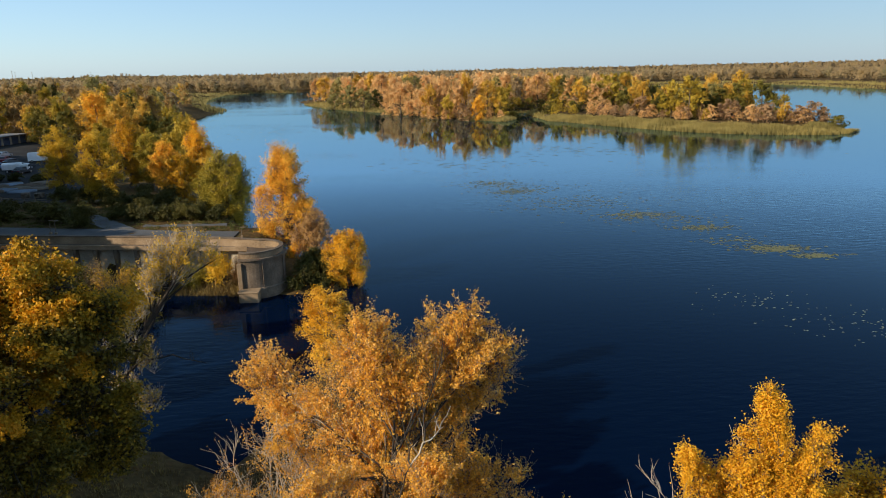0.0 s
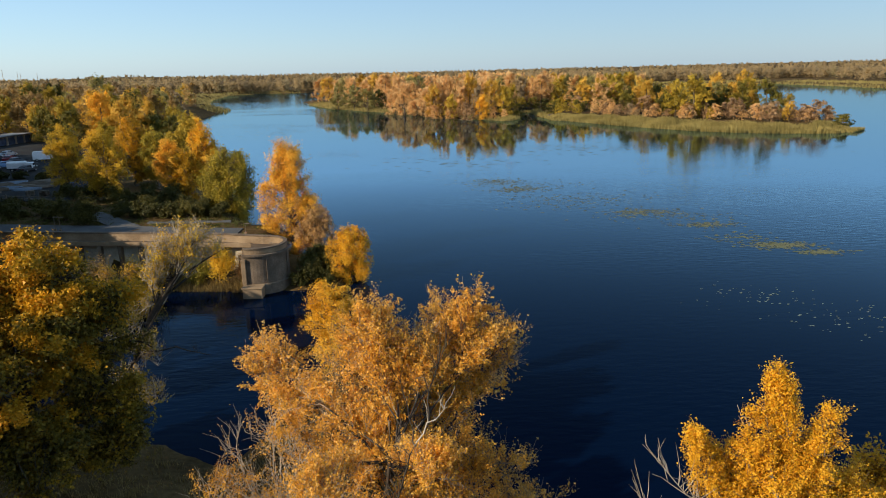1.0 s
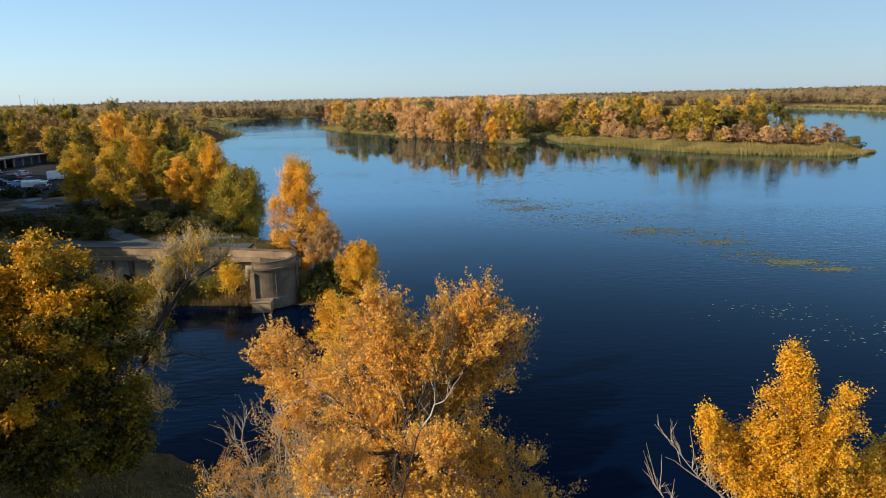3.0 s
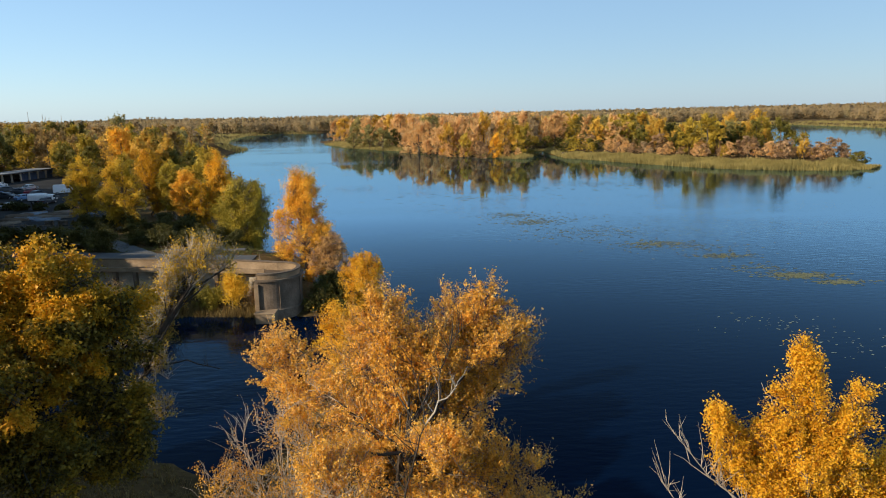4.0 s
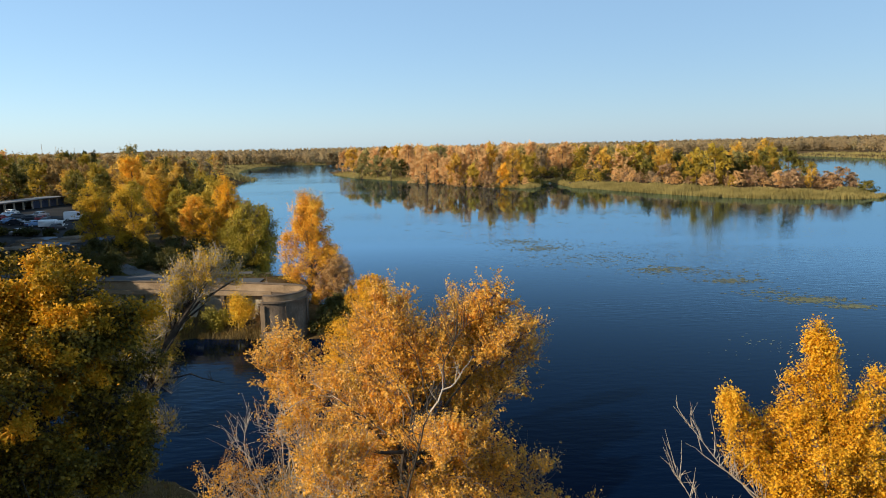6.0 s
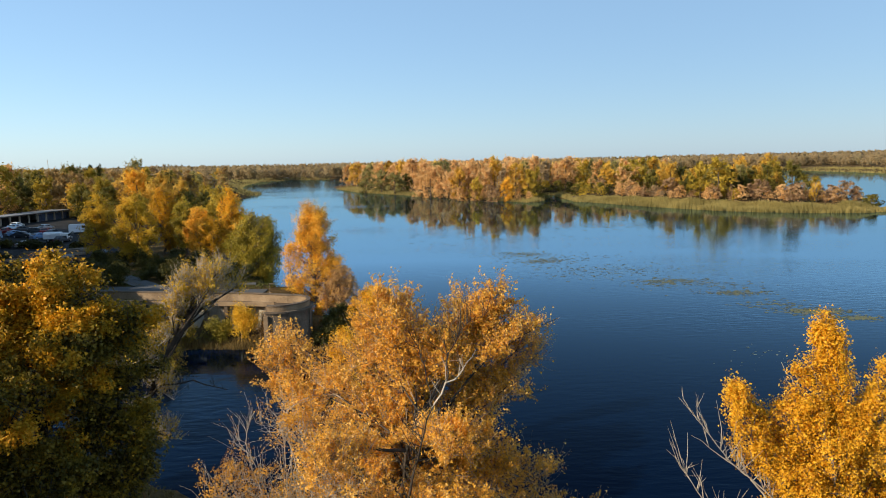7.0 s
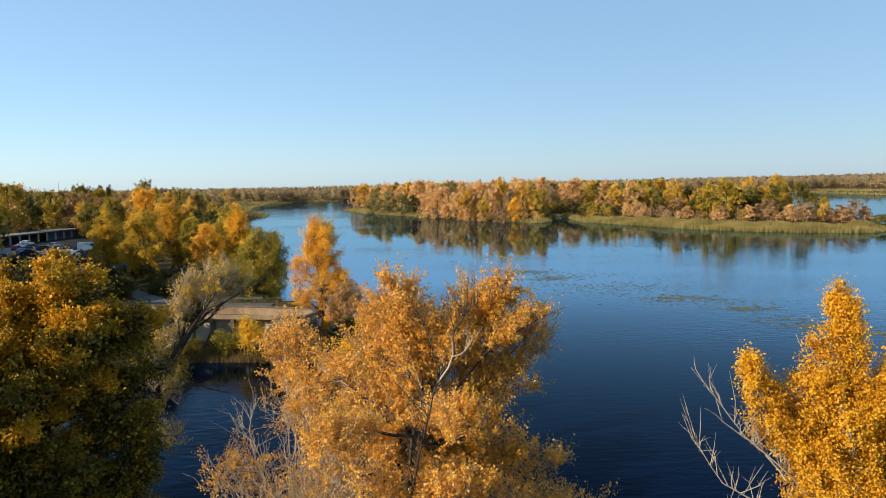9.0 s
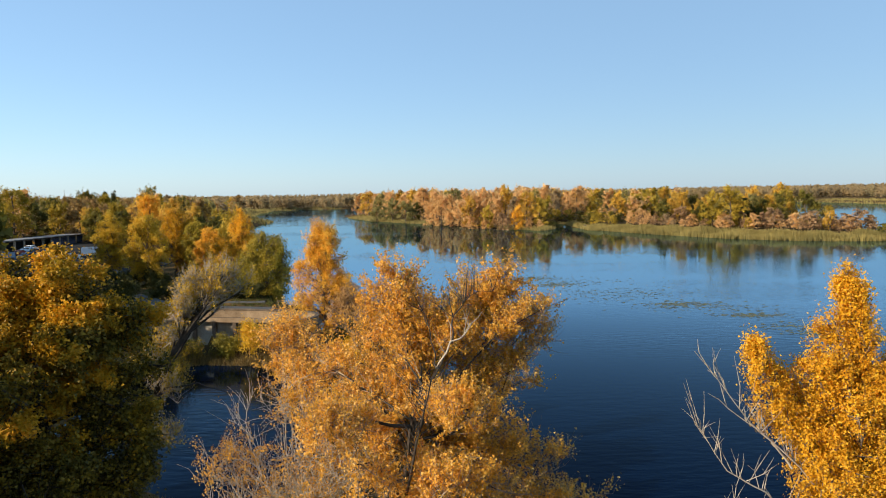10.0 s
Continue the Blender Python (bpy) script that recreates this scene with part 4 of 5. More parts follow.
def scatter(seed, poly, count, gap, tones, group, label, inset=2.0, size=(0.8, 1.15), kinds=(0, 1, 2, 3), name="tree", keep=None, joined=False):
    """Trees at random inside a stretch of plan, no two nearer than gap."""
    rng = random.Random(seed)
    P = np.array(poly)
    got, heaps = [], {}
    for _ in range(count * 40):
        if len(got) >= count:
            break
        x, y = rng.uniform(P[:, 0].min(), P[:, 0].max()), rng.uniform(P[:, 1].min(), P[:, 1].max())
        if inside_distance(poly, np.array(x), np.array(y)) < inset or any((x - a) ** 2 + (y - b) ** 2 < gap * gap for a, b in got):
            continue
        if keep and not keep(x, y):
            continue
        got.append((x, y))
        t = rng.choices([k for k, _ in tones], [w for _, w in tones])[0]
        if joined:
            v = rng.choice(kinds); sc = rng.uniform(*size); a = rng.uniform(0, 6.28)
            R = np.array([[math.cos(a), math.sin(a), 0], [-math.sin(a), math.cos(a), 0], [0, 0, 1]]) * sc
            step = FAR[v][2][::4]
            pts = FAR[v][1][step.ravel()] @ R + np.array([x, y, z_at(x, y)])
            heaps.setdefault(t, []).append(pts)
            continue
        wood_tree(t, rng.choice(kinds), x, y, rng.uniform(*size), rng.uniform(0, 360), label.format(t), group, name)
    for t, chunk in heaps.items():
        V = np.concatenate(chunk)
        C = V.reshape(-1, 3, 3); mid = C.mean(1, keepdims=True)
        V = (mid + (C - mid) * 1.8).reshape(-1, 3)
        tagged(new(name, mesh_np(name, V, np.arange(len(V)).reshape(-1, 3), TONES[t])), label.format(t), "woodland", kind="stuff")
    return got


BANK_TONES = [("olive", 3), ("golden", 2.5), ("green", 3), ("umber", 4)]
NEAR_WOOD = [(-86, 205), (-80, 232), (-98, 290), (-102, 300), (-200, 300), (-200, 262), (-134, 262), (-122, 214)]
FAR_WOOD = [(-102, 298), (-115, 352), (-119, 410), (-121, 450), (-150, 478), (-175, 560), (-360, 560), (-360, 300), (-200, 292)]
WOOD_GROUP = "trees of the left bank wood"
scatter(5, NEAR_WOOD, 58, 8.0, BANK_TONES, WOOD_GROUP, "{} autumn tree in the bank wood", 1.0, (0.6, 0.95), (0, 1, 2, 3, 4))
scatter(51, FAR_WOOD, 200, 8.0, [("umber", 5), ("sage", 2), ("grey", 2), ("amber", 1), ("olive", 2)], WOOD_GROUP, "{} autumn woodland farther along the bank", 0.0, (0.6, 0.9), name="bank_woodland", joined=True)
scatter(53, [(-62, 140), (-48, 144), (-54, 165), (-74, 216), (-82, 230), (-92, 208), (-68, 196), (-64, 160)], 26, 7.0, [("green", 3), ("olive", 2), ("amber", 2)], WOOD_GROUP, "{} autumn tree beside the yard", 0.5, (0.45, 0.7), (0, 1, 2, 4))
scatter(52, [(-150, 195), (-132, 195), (-134, 262), (-200, 270), (-200, 195)], 26, 8.0, [("green", 5), ("olive", 3), ("amber", 2)], WOOD_GROUP, "{} autumn tree behind the garages", 0.5, (0.8, 1.15))
for i, (tone, x, y, sc) in enumerate([("amber", -81, 197, 0.85), ("orange", -88, 202, 0.9), ("amber", -76, 203, 0.85), ("golden", -84, 211, 0.95), ("amber", -93, 212, 0.9), ("green", -100, 200, 0.72), ("green", -106, 205, 0.75), ("green", -94, 197, 0.62), ("olive", -112, 215, 0.85),
                                      ("amber", -110, 238, 0.8), ("umber", -124, 236, 0.85), ("rust", -70, 208, 0.7), ("olive", -66, 198, 0.6)]):
    wood_tree(tone, (0, 3, 2)[i % 3], x, y, sc, 53 * i, tone + " autumn tree behind the yard", WOOD_GROUP)


def off_channel(x, y):
    """True away from the narrow channel that parts the islands."""
    return y > 392 or abs(x - (54 + (y - 322) * 0.12)) > 8.5


ISLE_A = ISLAND[:8] + [(90, 400), (100, 470), (60, 540), (-30, 575), (-85, 555)]
A_TONES = [("rust", 7), ("grey", 1), ("amber", 1.6), ("sage", 1.6)]
SIZES = {0: (15, 11), 1: (17, 10), 2: (13, 12), 3: (18, 12), 4: (8, 9)}


def planted(rows, kinds, label, group, name="tree"):
    """Trees set one by one: (tone, x, y, height, width)."""
    for i, (tone, x, y, h, w) in enumerate(rows):
        v = kinds[i % len(kinds)]
        h0, w0 = SIZES[v]
        wood_tree(tone, v, x, y, (w * 1.25 / w0, w * 1.25 / w0, h / h0), 67 * i, label.format(tone), group, name)


planted([("amber", -59, 514, 19, 14), ("sage", -45, 473, 19, 12), ("sage", -35, 438, 15, 12), ("sage", -25, 418, 14, 12), ("green", -18, 423, 12, 8), ("sage", -46, 446, 12, 9),
         ("rust", -8, 383, 16, 10), ("rust", -3, 374, 20, 11), ("rust", 3, 370, 18, 9), ("rust", 8, 356, 16, 10), ("amber", 12, 353, 17, 9), ("rust", 17, 358, 20, 10), ("olive", 20, 340, 13, 7),
         ("rust", 25, 348, 18, 9), ("amber", 30, 349, 21, 9)], (3, 0, 2, 0, 2, 0, 1, 3, 1), "{} tree on the wooded island", "island trees")
planted([("grey", 33, 339, 16, 6), ("orange", 34, 327, 13, 7), ("amber", 40, 341, 18, 10), ("olive", 46, 339, 15, 8), ("rust", 52, 362, 22, 10), ("olive", 51, 350, 16, 9), ("rust", 1, 366, 10, 6), ("rust", 12, 344, 9, 6),
         ("rose", 27, 329, 10, 7), ("rust", 19, 338, 7, 5)], (1, 0, 3, 1), "{} tree on the wooded island", "island trees")
planted([("sage", 99, 421, 17, 13), ("olive", 109, 397, 15, 12), ("olive", 120, 411, 17, 11), ("green", 120, 390, 10, 8), ("amber", 132, 416, 18, 10), ("sage", 134, 400, 14, 12), ("amber", 115, 314, 11, 5), ("olive", 114, 294, 16, 10),
         ("olive", 119, 287, 18, 12), ("green", 127, 294, 13, 8), ("amber", 153, 344, 18, 11), ("green", 138, 300, 13, 9), ("amber", 168, 346, 19, 12), ("green", 147, 281, 16, 10), ("green", 159, 293, 10, 5), ("olive", 176, 316, 9, 7)],
        (0, 3, 2, 0, 1), "{} tree on the reedy island", "island trees")
planted([("rose", 86, 354, 8, 8), ("rust", 97, 339, 7, 9), ("rose", 102, 326, 7, 10), ("rose", 108, 317, 9, 11), ("rust", 110, 306, 6, 6), ("rose", 112, 295, 4, 6), ("olive", 122, 277, 5, 4), ("rose", 131, 275, 9, 9), ("rust", 136, 268, 7, 7),
         ("rose", 139, 261, 8, 8), ("amber", 145, 259, 8, 6), ("rose", 149, 255, 7, 8), ("rose", 154, 255, 9, 9), ("rust", 159, 257, 7, 6), ("green", 156, 243, 5, 7), ("green", 160, 249, 5, 7), ("green", 151, 238, 3, 5), ("rust", 114, 283, 4, 6), ("grey", 100, 309, 5, 5)],
        (4,), "{} shrub among the island reeds", "island shrubs", "shrub")
scatter(6, ISLE_A, 34, 8.0, A_TONES, "island trees", "{} tree on the wooded island", 8.0, (0.95, 1.2), kinds=(0, 1, 3), keep=lambda x, y: y < 560 and y < 325 + abs(x - 40) * 1.9 + 75 and off_channel(x, y))
scatter(62, ISLE_A, 120, 7.0, A_TONES, "", "{} trees deep on the wooded island", 4.0, (0.95, 1.2), name="island_woodland", keep=lambda x, y: y > 325 + abs(x - 40) * 1.9 + 40 and off_channel(x, y), joined=True)
scatter(63, [(-10, 392), (14, 353), (30, 331), (40, 322), (46, 326), (46, 338), (34, 345), (10, 380)], 18, 3.6, [("rust", 4), ("rose", 2), ("olive", 1)], "island shrubs", "{} shrub at the island's water edge", 0.6, (0.35, 0.65), (4,), "shrub")
scatter(64, [(84, 384), (116, 384), (150, 440), (150, 540), (96, 500)], 52, 6.5, [("rust", 3), ("amber", 3), ("olive", 3), ("sage", 3)], "", "{} trees deep on the wooded island", 0.5, (0.85, 1.1), name="island_woodland", joined=True)
scatter(76, [(100, 318), (112, 296), (128, 284), (146, 290), (160, 300), (166, 330), (140, 345), (112, 352)], 36, 5.0, [("olive", 4), ("green", 3), ("amber", 2), ("sage", 2)], "island trees", "{} tree on the reedy island", 0.5, (0.65, 0.95), (0, 2, 3))
scatter(77, [(112, 282), (128, 268), (150, 252), (162, 256), (150, 268), (130, 282), (118, 296)], 20, 3.4, [("rose", 5), ("rust", 3), ("grey", 1)], "island shrubs", "{} leafless shrub behind the reeds", 0.4, (0.55, 0.9), (4,), "shrub")
scatter(71, [(80, 316), (98, 290), (108, 282), (114, 296), (112, 318), (96, 345)], 14, 4.2, [("rose", 4), ("rust", 3), ("grey", 1)], "island shrubs", "{} brown leafless shrub among island trees", 1.0, (0.4, 0.7), (4,), "shrub")
scatter(75, [(70, 330), (73, 372), (84, 376), (96, 350), (90, 322), (78, 318)], 14, 5.0, [("olive", 3), ("green", 2), ("rust", 2)], "island shrubs", "{} scrub beside the island channel", 0.5, (0.5, 0.85), (4,), "shrub")
planted([("green", 50, 349, 6, 8), ("green", 55, 381, 7, 9), ("olive", 61, 385, 7, 8), ("green", 68, 384, 7, 9), ("green", 73, 352, 6, 8), ("olive", 76, 364, 6, 8), ("green", 70, 338, 5, 7), ("green", 52, 337, 4, 6), ("green", 72, 372, 7, 8)],
        (4,), "{} scrub crowding the island channel", "island shrubs", "shrub")
scatter(73, [(-104, 296), (-98, 292), (-111, 350), (-116, 350)], 10, 6.0, [("rust", 2), ("olive", 2), ("grey", 1)], "bank shrubs", "{} shrub along the river shore", 0.3, (0.6, 0.9), (4,), "shrub")
scatter(74, [(-72, 218), (-50, 162), (-58, 160), (-80, 215), (-84, 222)], 16, 5.0, [("green", 2), ("olive", 2), ("orange", 1)], "bank shrubs", "{} shrub along the river shore", 0.3, (0.6, 1.0), (4, 0), "shrub")
wood_tree("rust", 1, -141, 226, 1.04, 20, "tall pale golden tree behind the garages", "trees of the left bank wood")
wood_tree("sage", 3, -146, 335, 1.12, 80, "large spreading olive tree above the wood", "trees of the left bank wood")
# tall unseen bank trees, added upstream to shade the yard and the wall
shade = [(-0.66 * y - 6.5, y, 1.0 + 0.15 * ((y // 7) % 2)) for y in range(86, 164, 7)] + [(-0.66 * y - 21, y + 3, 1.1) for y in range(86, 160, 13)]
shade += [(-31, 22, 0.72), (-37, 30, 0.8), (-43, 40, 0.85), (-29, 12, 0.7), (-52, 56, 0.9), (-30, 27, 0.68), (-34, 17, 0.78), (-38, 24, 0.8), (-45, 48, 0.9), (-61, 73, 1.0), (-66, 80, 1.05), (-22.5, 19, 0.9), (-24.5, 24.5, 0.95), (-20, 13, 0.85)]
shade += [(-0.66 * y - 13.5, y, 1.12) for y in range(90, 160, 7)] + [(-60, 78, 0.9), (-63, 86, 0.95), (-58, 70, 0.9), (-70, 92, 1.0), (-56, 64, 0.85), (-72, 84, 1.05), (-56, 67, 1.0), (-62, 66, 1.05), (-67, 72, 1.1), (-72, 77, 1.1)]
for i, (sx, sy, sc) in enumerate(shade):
    wood_tree(("olive", "green", "amber")[i % 3], 5, sx, sy, sc, i * 47, "tall unseen tree added to shade the bank and yard", "shade trees")


# ---- small wood near the water and the wall ----
standing("gold_tree", 32, -6.7, 51.5, 7.0, 5.0, M_GOLD, "small golden tree on a spit in the backwater", 8000, 0.075, 0.05)
bush("yellow_bush", 33, -22.4, 76.2, 4.7, 4.6, M_OLIVE, "yellow-green bush at the foot of the wall", leaves=6000, leaf=0.07)
bush("green_bush", 34, -25.4, 76.8, 3.2, 4.0, M_WILLOW, "low green bush at the foot of the wall", leaves=5000, leaf=0.07)
bush("russet_bush", 35, -20.0, 76.6, 3.4, 2.2, M_RUST, "russet dry bush beside the bastion", leaves=2600, leaf=0.05, bare=0.3)
for i, (bx, by, bh, bw, bmx) in enumerate([(-28.6, 75.2, 3.4, 3.4, M_MIXED), (-31.5, 74.4, 4.2, 4.0, M_MIXED), (-34.5, 73.6, 4.4, 4.2, M_RUST), (-37.5, 75.0, 4.0, 4.0, M_MIXED), (-31, 68, 6.8, 5.0, M_MIXED), (-27.6, 66.8, 6.6, 4.4, M_MIXED), (-33.5, 66.0, 4.6, 4.6, M_MIXED), (-34.0, 57.0, 5.0, 5.0, M_GREEN), (-41, 76, 4.0, 4.2, M_MIXED)]):
    bush("wall_bush", 40 + i, bx, by, bh, bw, bmx, "half bare bush growing against the embankment", leaves=3200, leaf=0.07, bare=0.45)
for i, (bx, by, bh, bw) in enumerate([(-11.8, 75.2, 2.6, 3.0), (-10.0, 77.0, 3.0, 3.4), (-12.2, 77.4, 2.8, 2.8), (-13.2, 74.8, 1.7, 2.0), (-10.4, 75.0, 1.9, 2.6), (-11.4, 79.2, 2.6, 3.0), (-9.0, 79.6, 2.8, 3.4)]):
    bush("dark_bush", 50 + i, bx, by, bh, bw, M_GREEN, "dark green bush on the bank beside the bastion", leaves=5000, leaf=0.08)
for i, (bx, by, bh, bw) in enumerate([(-41.5, 97.4, 2.6, 3.6), (-39, 96.8, 2.3, 3.4), (-36.5, 96.3, 2.5, 3.6), (-34, 95.8, 2.4, 3.4), (-31.6, 95.5, 2.6, 3.4), (-29.2, 95.2, 2.5, 3.4), (-27.0, 95.2, 2.3, 3.0), (-38, 99.5, 2.8, 3.6), (-33, 98.4, 2.8, 3.8), (-29.8, 98.2, 2.6, 3.4)]):
    bush("hedge_bush", 60 + i, bx, by, bh, bw, M_GREEN, "dark green clipped bush along the promenade", leaves=4200, leaf=0.085)
for i, (bx, by) in enumerate([(-54.5, 112.5), (-51.5, 110.2), (-47.5, 108.6), (-44.2, 107.4), (-41.0, 107.8), (-38.2, 106.4), (-33.6, 104.8), (-30.5, 103.0), (-27.4, 102.0), (-57.8, 116), (-43, 112), (-38.5, 111.5)]):
    bush("undergrowth_bush", 300 + i, bx, by, 2.4 + (i % 3) * 0.5, 4.0, M_GREEN, "dark green undergrowth beneath the trees", leaves=3200, leaf=0.10)
for i, (bx, by, bh, bw) in enumerate([(-66.5, 102.5, 2.2, 4.4), (-63.0, 100.0, 2.0, 4.0), (-60.5, 102.5, 2.4, 4.4), (-57.0, 98.6, 2.2, 3.6), (-65.0, 105.5, 2.0, 4.4), (-61.5, 106.0, 1.8, 4.0), (-54.0, 100.5, 2.6, 3.8), (-51.0, 97.0, 2.4, 4.0)]):
    bush("verge_bush", 330 + i, bx, by, bh, bw, M_GREEN, "dark overgrown bush between yard and promenade", leaves=3600, leaf=0.10)
for i, (bx, by, bh, bw) in enumerate([(-80.5, 136.5, 1.6, 4.4), (-83.5, 138.5, 1.8, 4.6), (-77.5, 138.0, 1.5, 4.0), (-87.5, 138.5, 2.0, 4.2), (-79.0, 121.5, 1.6, 3.6), (-76.5, 118.5, 1.6, 3.8), (-72.0, 136.0, 1.6, 4.2)]):
    bush("yard_bush", 350 + i, bx, by, bh, bw, M_GREEN, "dark self-sown bush among the parked boats", leaves=3000, leaf=0.11)
bush("juniper_bush", 75, -44.6, 93.0, 4.2, 5.0, M_GREEN, "large dark bush beside the path", leaves=7000, leaf=0.09)
bush("juniper_bush", 76, -48.6, 95.5, 3.4, 4.0, M_GREEN, "large dark bush beside the path", leaves=5000, leaf=0.09)


# ---- reeds, far woods, water plants ----
def reeds(name, seed, poly, count, depth, h, label, mat=None, wide=0.09):
    rng = np.random.default_rng(seed)
    P = np.array(poly, float); seg = np.diff(P, axis=0); L = np.hypot(seg[:, 0], seg[:, 1])
    i = rng.choice(len(L), count, p=L / L.sum()); t = rng.uniform(0, 1, (count, 1))
    nrm = np.stack([-seg[i, 1], seg[i, 0]], 1) / L[i, None]
    off = rng.uniform(-0.4, 1, (count, 1)) * depth
    xy = P[i] + seg[i] * t + nrm * off
    z = np.maximum(land(xy[:, 0], xy[:, 1]), -0.3) - 0.1
    base = np.stack([xy[:, 0], xy[:, 1], z], 1)
    hh = h * rng.uniform(0.6, 1.15, (count, 1))
    hh *= 0.8 + 0.3 * np.sin(xy[:, :1] * 0.35) * np.sin(xy[:, 1:] * 0.27)
    a = rng.uniform(0, np.pi, count); w = np.stack([np.cos(a), np.sin(a), 0 * a], 1) * wide
    topp = base + np.concatenate([rng.normal(size=(count, 2)) * 0.25, hh], 1)
    V = np.stack([base - w, base + w, topp + w * 0.3, topp - w * 0.3], 1).reshape(-1, 3)
    ob = new(name, mesh_np(name, V, np.arange(4 * count).reshape(-1, 4), mat or M_REED))
    return tagged(ob, label, "reeds", kind="stuff")


reeds("reeds", 81, [(66, 317), (73, 310.5), (84, 286.5), (96, 265), (107, 248), (119, 238), (133, 232), (147, 230), (157, 239)], 40000, 11.0, 2.2, "dense yellow-green reeds fringing the island")
reeds("reeds", 90, [(51, 330), (57, 372), (66, 374), (64, 345), (66, 318)], 3000, 4.0, 2.0, "reeds along the island channel")
reeds("reeds", 82, [(-73, 520), (-48, 454), (-20, 412), (0, 385)], 7000, 9.0, 1.9, "yellow-green reeds at the island's point")
reeds("reeds", 83, [(26, 337), (44, 316.5), (50, 327)], 2000, 5.0, 2.2, "reeds on a low spit of the island")
reeds("dry_grass", 84, [(-34, 62), (-32, 73), (-27.5, 75.4), (-21, 74.6), (-18.8, 73.8)][::-1], 4200, -1.6, 1.5, "dry reeds and grass at the foot of the wall", M_DRY, 0.04)
def tufts(name, seed, box, count, h, w, mat, label, keep=None):
    """Grass blades strewn over a stretch of ground."""
    rng = np.random.default_rng(seed)
    xy = np.stack([rng.uniform(box[0], box[1], count), rng.uniform(box[2], box[3], count)], 1)
    c = rng.integers(0, max(count // 14, 1), count)
    ctr = np.stack([rng.uniform(box[0], box[1], count), rng.uniform(box[2], box[3], count)], 1)
    xy = ctr[c] + rng.normal(size=(count, 2)) * 0.22
    z = land(xy[:, 0], xy[:, 1])
    ok = z > 0.12
    if keep is not None:
        ok &= keep(xy[:, 0], xy[:, 1])
    xy, z = xy[ok], z[ok]; n = len(z)
    base = np.stack([xy[:, 0], xy[:, 1], z - 0.03], 1)
    a = rng.uniform(0, np.pi, n); d = np.stack([np.cos(a), np.sin(a), 0 * a], 1) * w
    tip = base + np.concatenate([rng.normal(size=(n, 2)) * h * 0.35, h * rng.uniform(0.5, 1.2, (n, 1))], 1)
    V = np.stack([base - d, base + d, tip], 1).reshape(-1, 3)
    return tagged(new(name, mesh_np(name, V, np.arange(3 * n).reshape(-1, 3), mat)), label, "grass", kind="stuff")


tufts("grass", 87, (-62, -18, 81, 112), 26000, 0.28, 0.05, M_GRASS, "rough grass on the promenade verge", lambda x, y: (y > far_y(x) + 0.8) & ~((y > 84.2 + (-22 - x) * 0.165) & (y < 87.4 + (-22 - x) * 0.198)))
tufts("dry_grass", 88, (-34, 12, 24, 46), 30000, 0.36, 0.025, M_DRY, "dry grass and weeds on the foreground bank")
tufts("dry_grass", 89, (-24, -5, 75, 100), 5000, 0.5, 0.05, M_DRY, "dry weeds on the slope beside the bastion", lambda x, y: (x > -17.2) & ((x + 17.5) ** 2 + (y - 76.85) ** 2 > 20))


reeds("reeds", 85, [(-118, 431), (-124, 472), (-148, 500), (-181, 629), (-200, 769), (-173, 814), (-127, 818)][::-1], 5000, -12, 2.2, "pale reeds along the far shore", None, 0.2)
reeds("reeds", 86, [(150, 830), (300, 800), (416, 781), (416, 699), (419, 647), (410, 588), (520, 470)], 9000, 40.0, 2.5, "pale reeds along the far shore", None, 0.25)


def far_wood(name, seed, stretches, tones, label, quads=46, size=1.25):
    """A distant wood: thousands of small ragged crowns in one mesh."""
    rng = np.random.default_rng(seed)
    P = []
    for (x0, x1, y0, y1, n) in stretches:
        P.append(np.stack([rng.uniform(x0, x1, n), y0 + (y1 - y0) * rng.uniform(0, 1, n) ** 1.6], 1))
    P = np.concatenate(P)
    d = inside_distance(BANK, P[:, 0], P[:, 1])
    P = P[d > 4]
    n = len(P)
    Z = land(P[:, 0], P[:, 1])
    H = rng.uniform(11, 18, n); W = rng.uniform(3.5, 7.5, n)
    a = unit(rng.normal(size=(n, quads, 3)))
    rad = rng.uniform(0.25, 1.05, (n, quads, 1))
    C = a * rad * np.stack([W, W, H * 0.48], 1)[:, None, :] + np.stack([P[:, 0], P[:, 1], Z + H * 0.5], 1)[:, None, :]
    V, F = leaf_quads(rng, C.reshape(-1, 3), size, 0.4, 0.75, tri=True, out=a.reshape(-1, 3) * 1.1 + np.array([-0.5, -0.3, 0.6]))
    ob = new(name, mesh_np(name, V, F, tones))
    return tagged(ob, label, "woodland", kind="stuff")


# albedo raised so the far wood carries its haze as colour
M_FARW = leaf_mat("haze_paled_autumn_wood", [(0.18, 0.135, 0.07), (0.29, 0.21, 0.105), (0.37, 0.265, 0.13), (0.25, 0.22, 0.105)], patch=0.97, scale=0.02, glow=0.55)
far_wood("far_woodland", 91, [(-420, -110, 800, 900, 260), (-130, 160, 835, 960, 260), (150, 700, 930, 1060, 420), (505, 1000, 560, 950, 480)], M_FARW, "autumn wood along the far shore", 110, 1.0)
far_wood("far_woodland", 92, [(-2600, 3200, 950, 4200, 2900)], M_FARW, "autumn woodland reaching the horizon, paled for haze", 60, 1.8)
far_wood("far_woodland", 93, [(-900, -340, 300, 900, 1700)], M_FARW, "autumn woodland behind the bank wood", 50, 1.2)


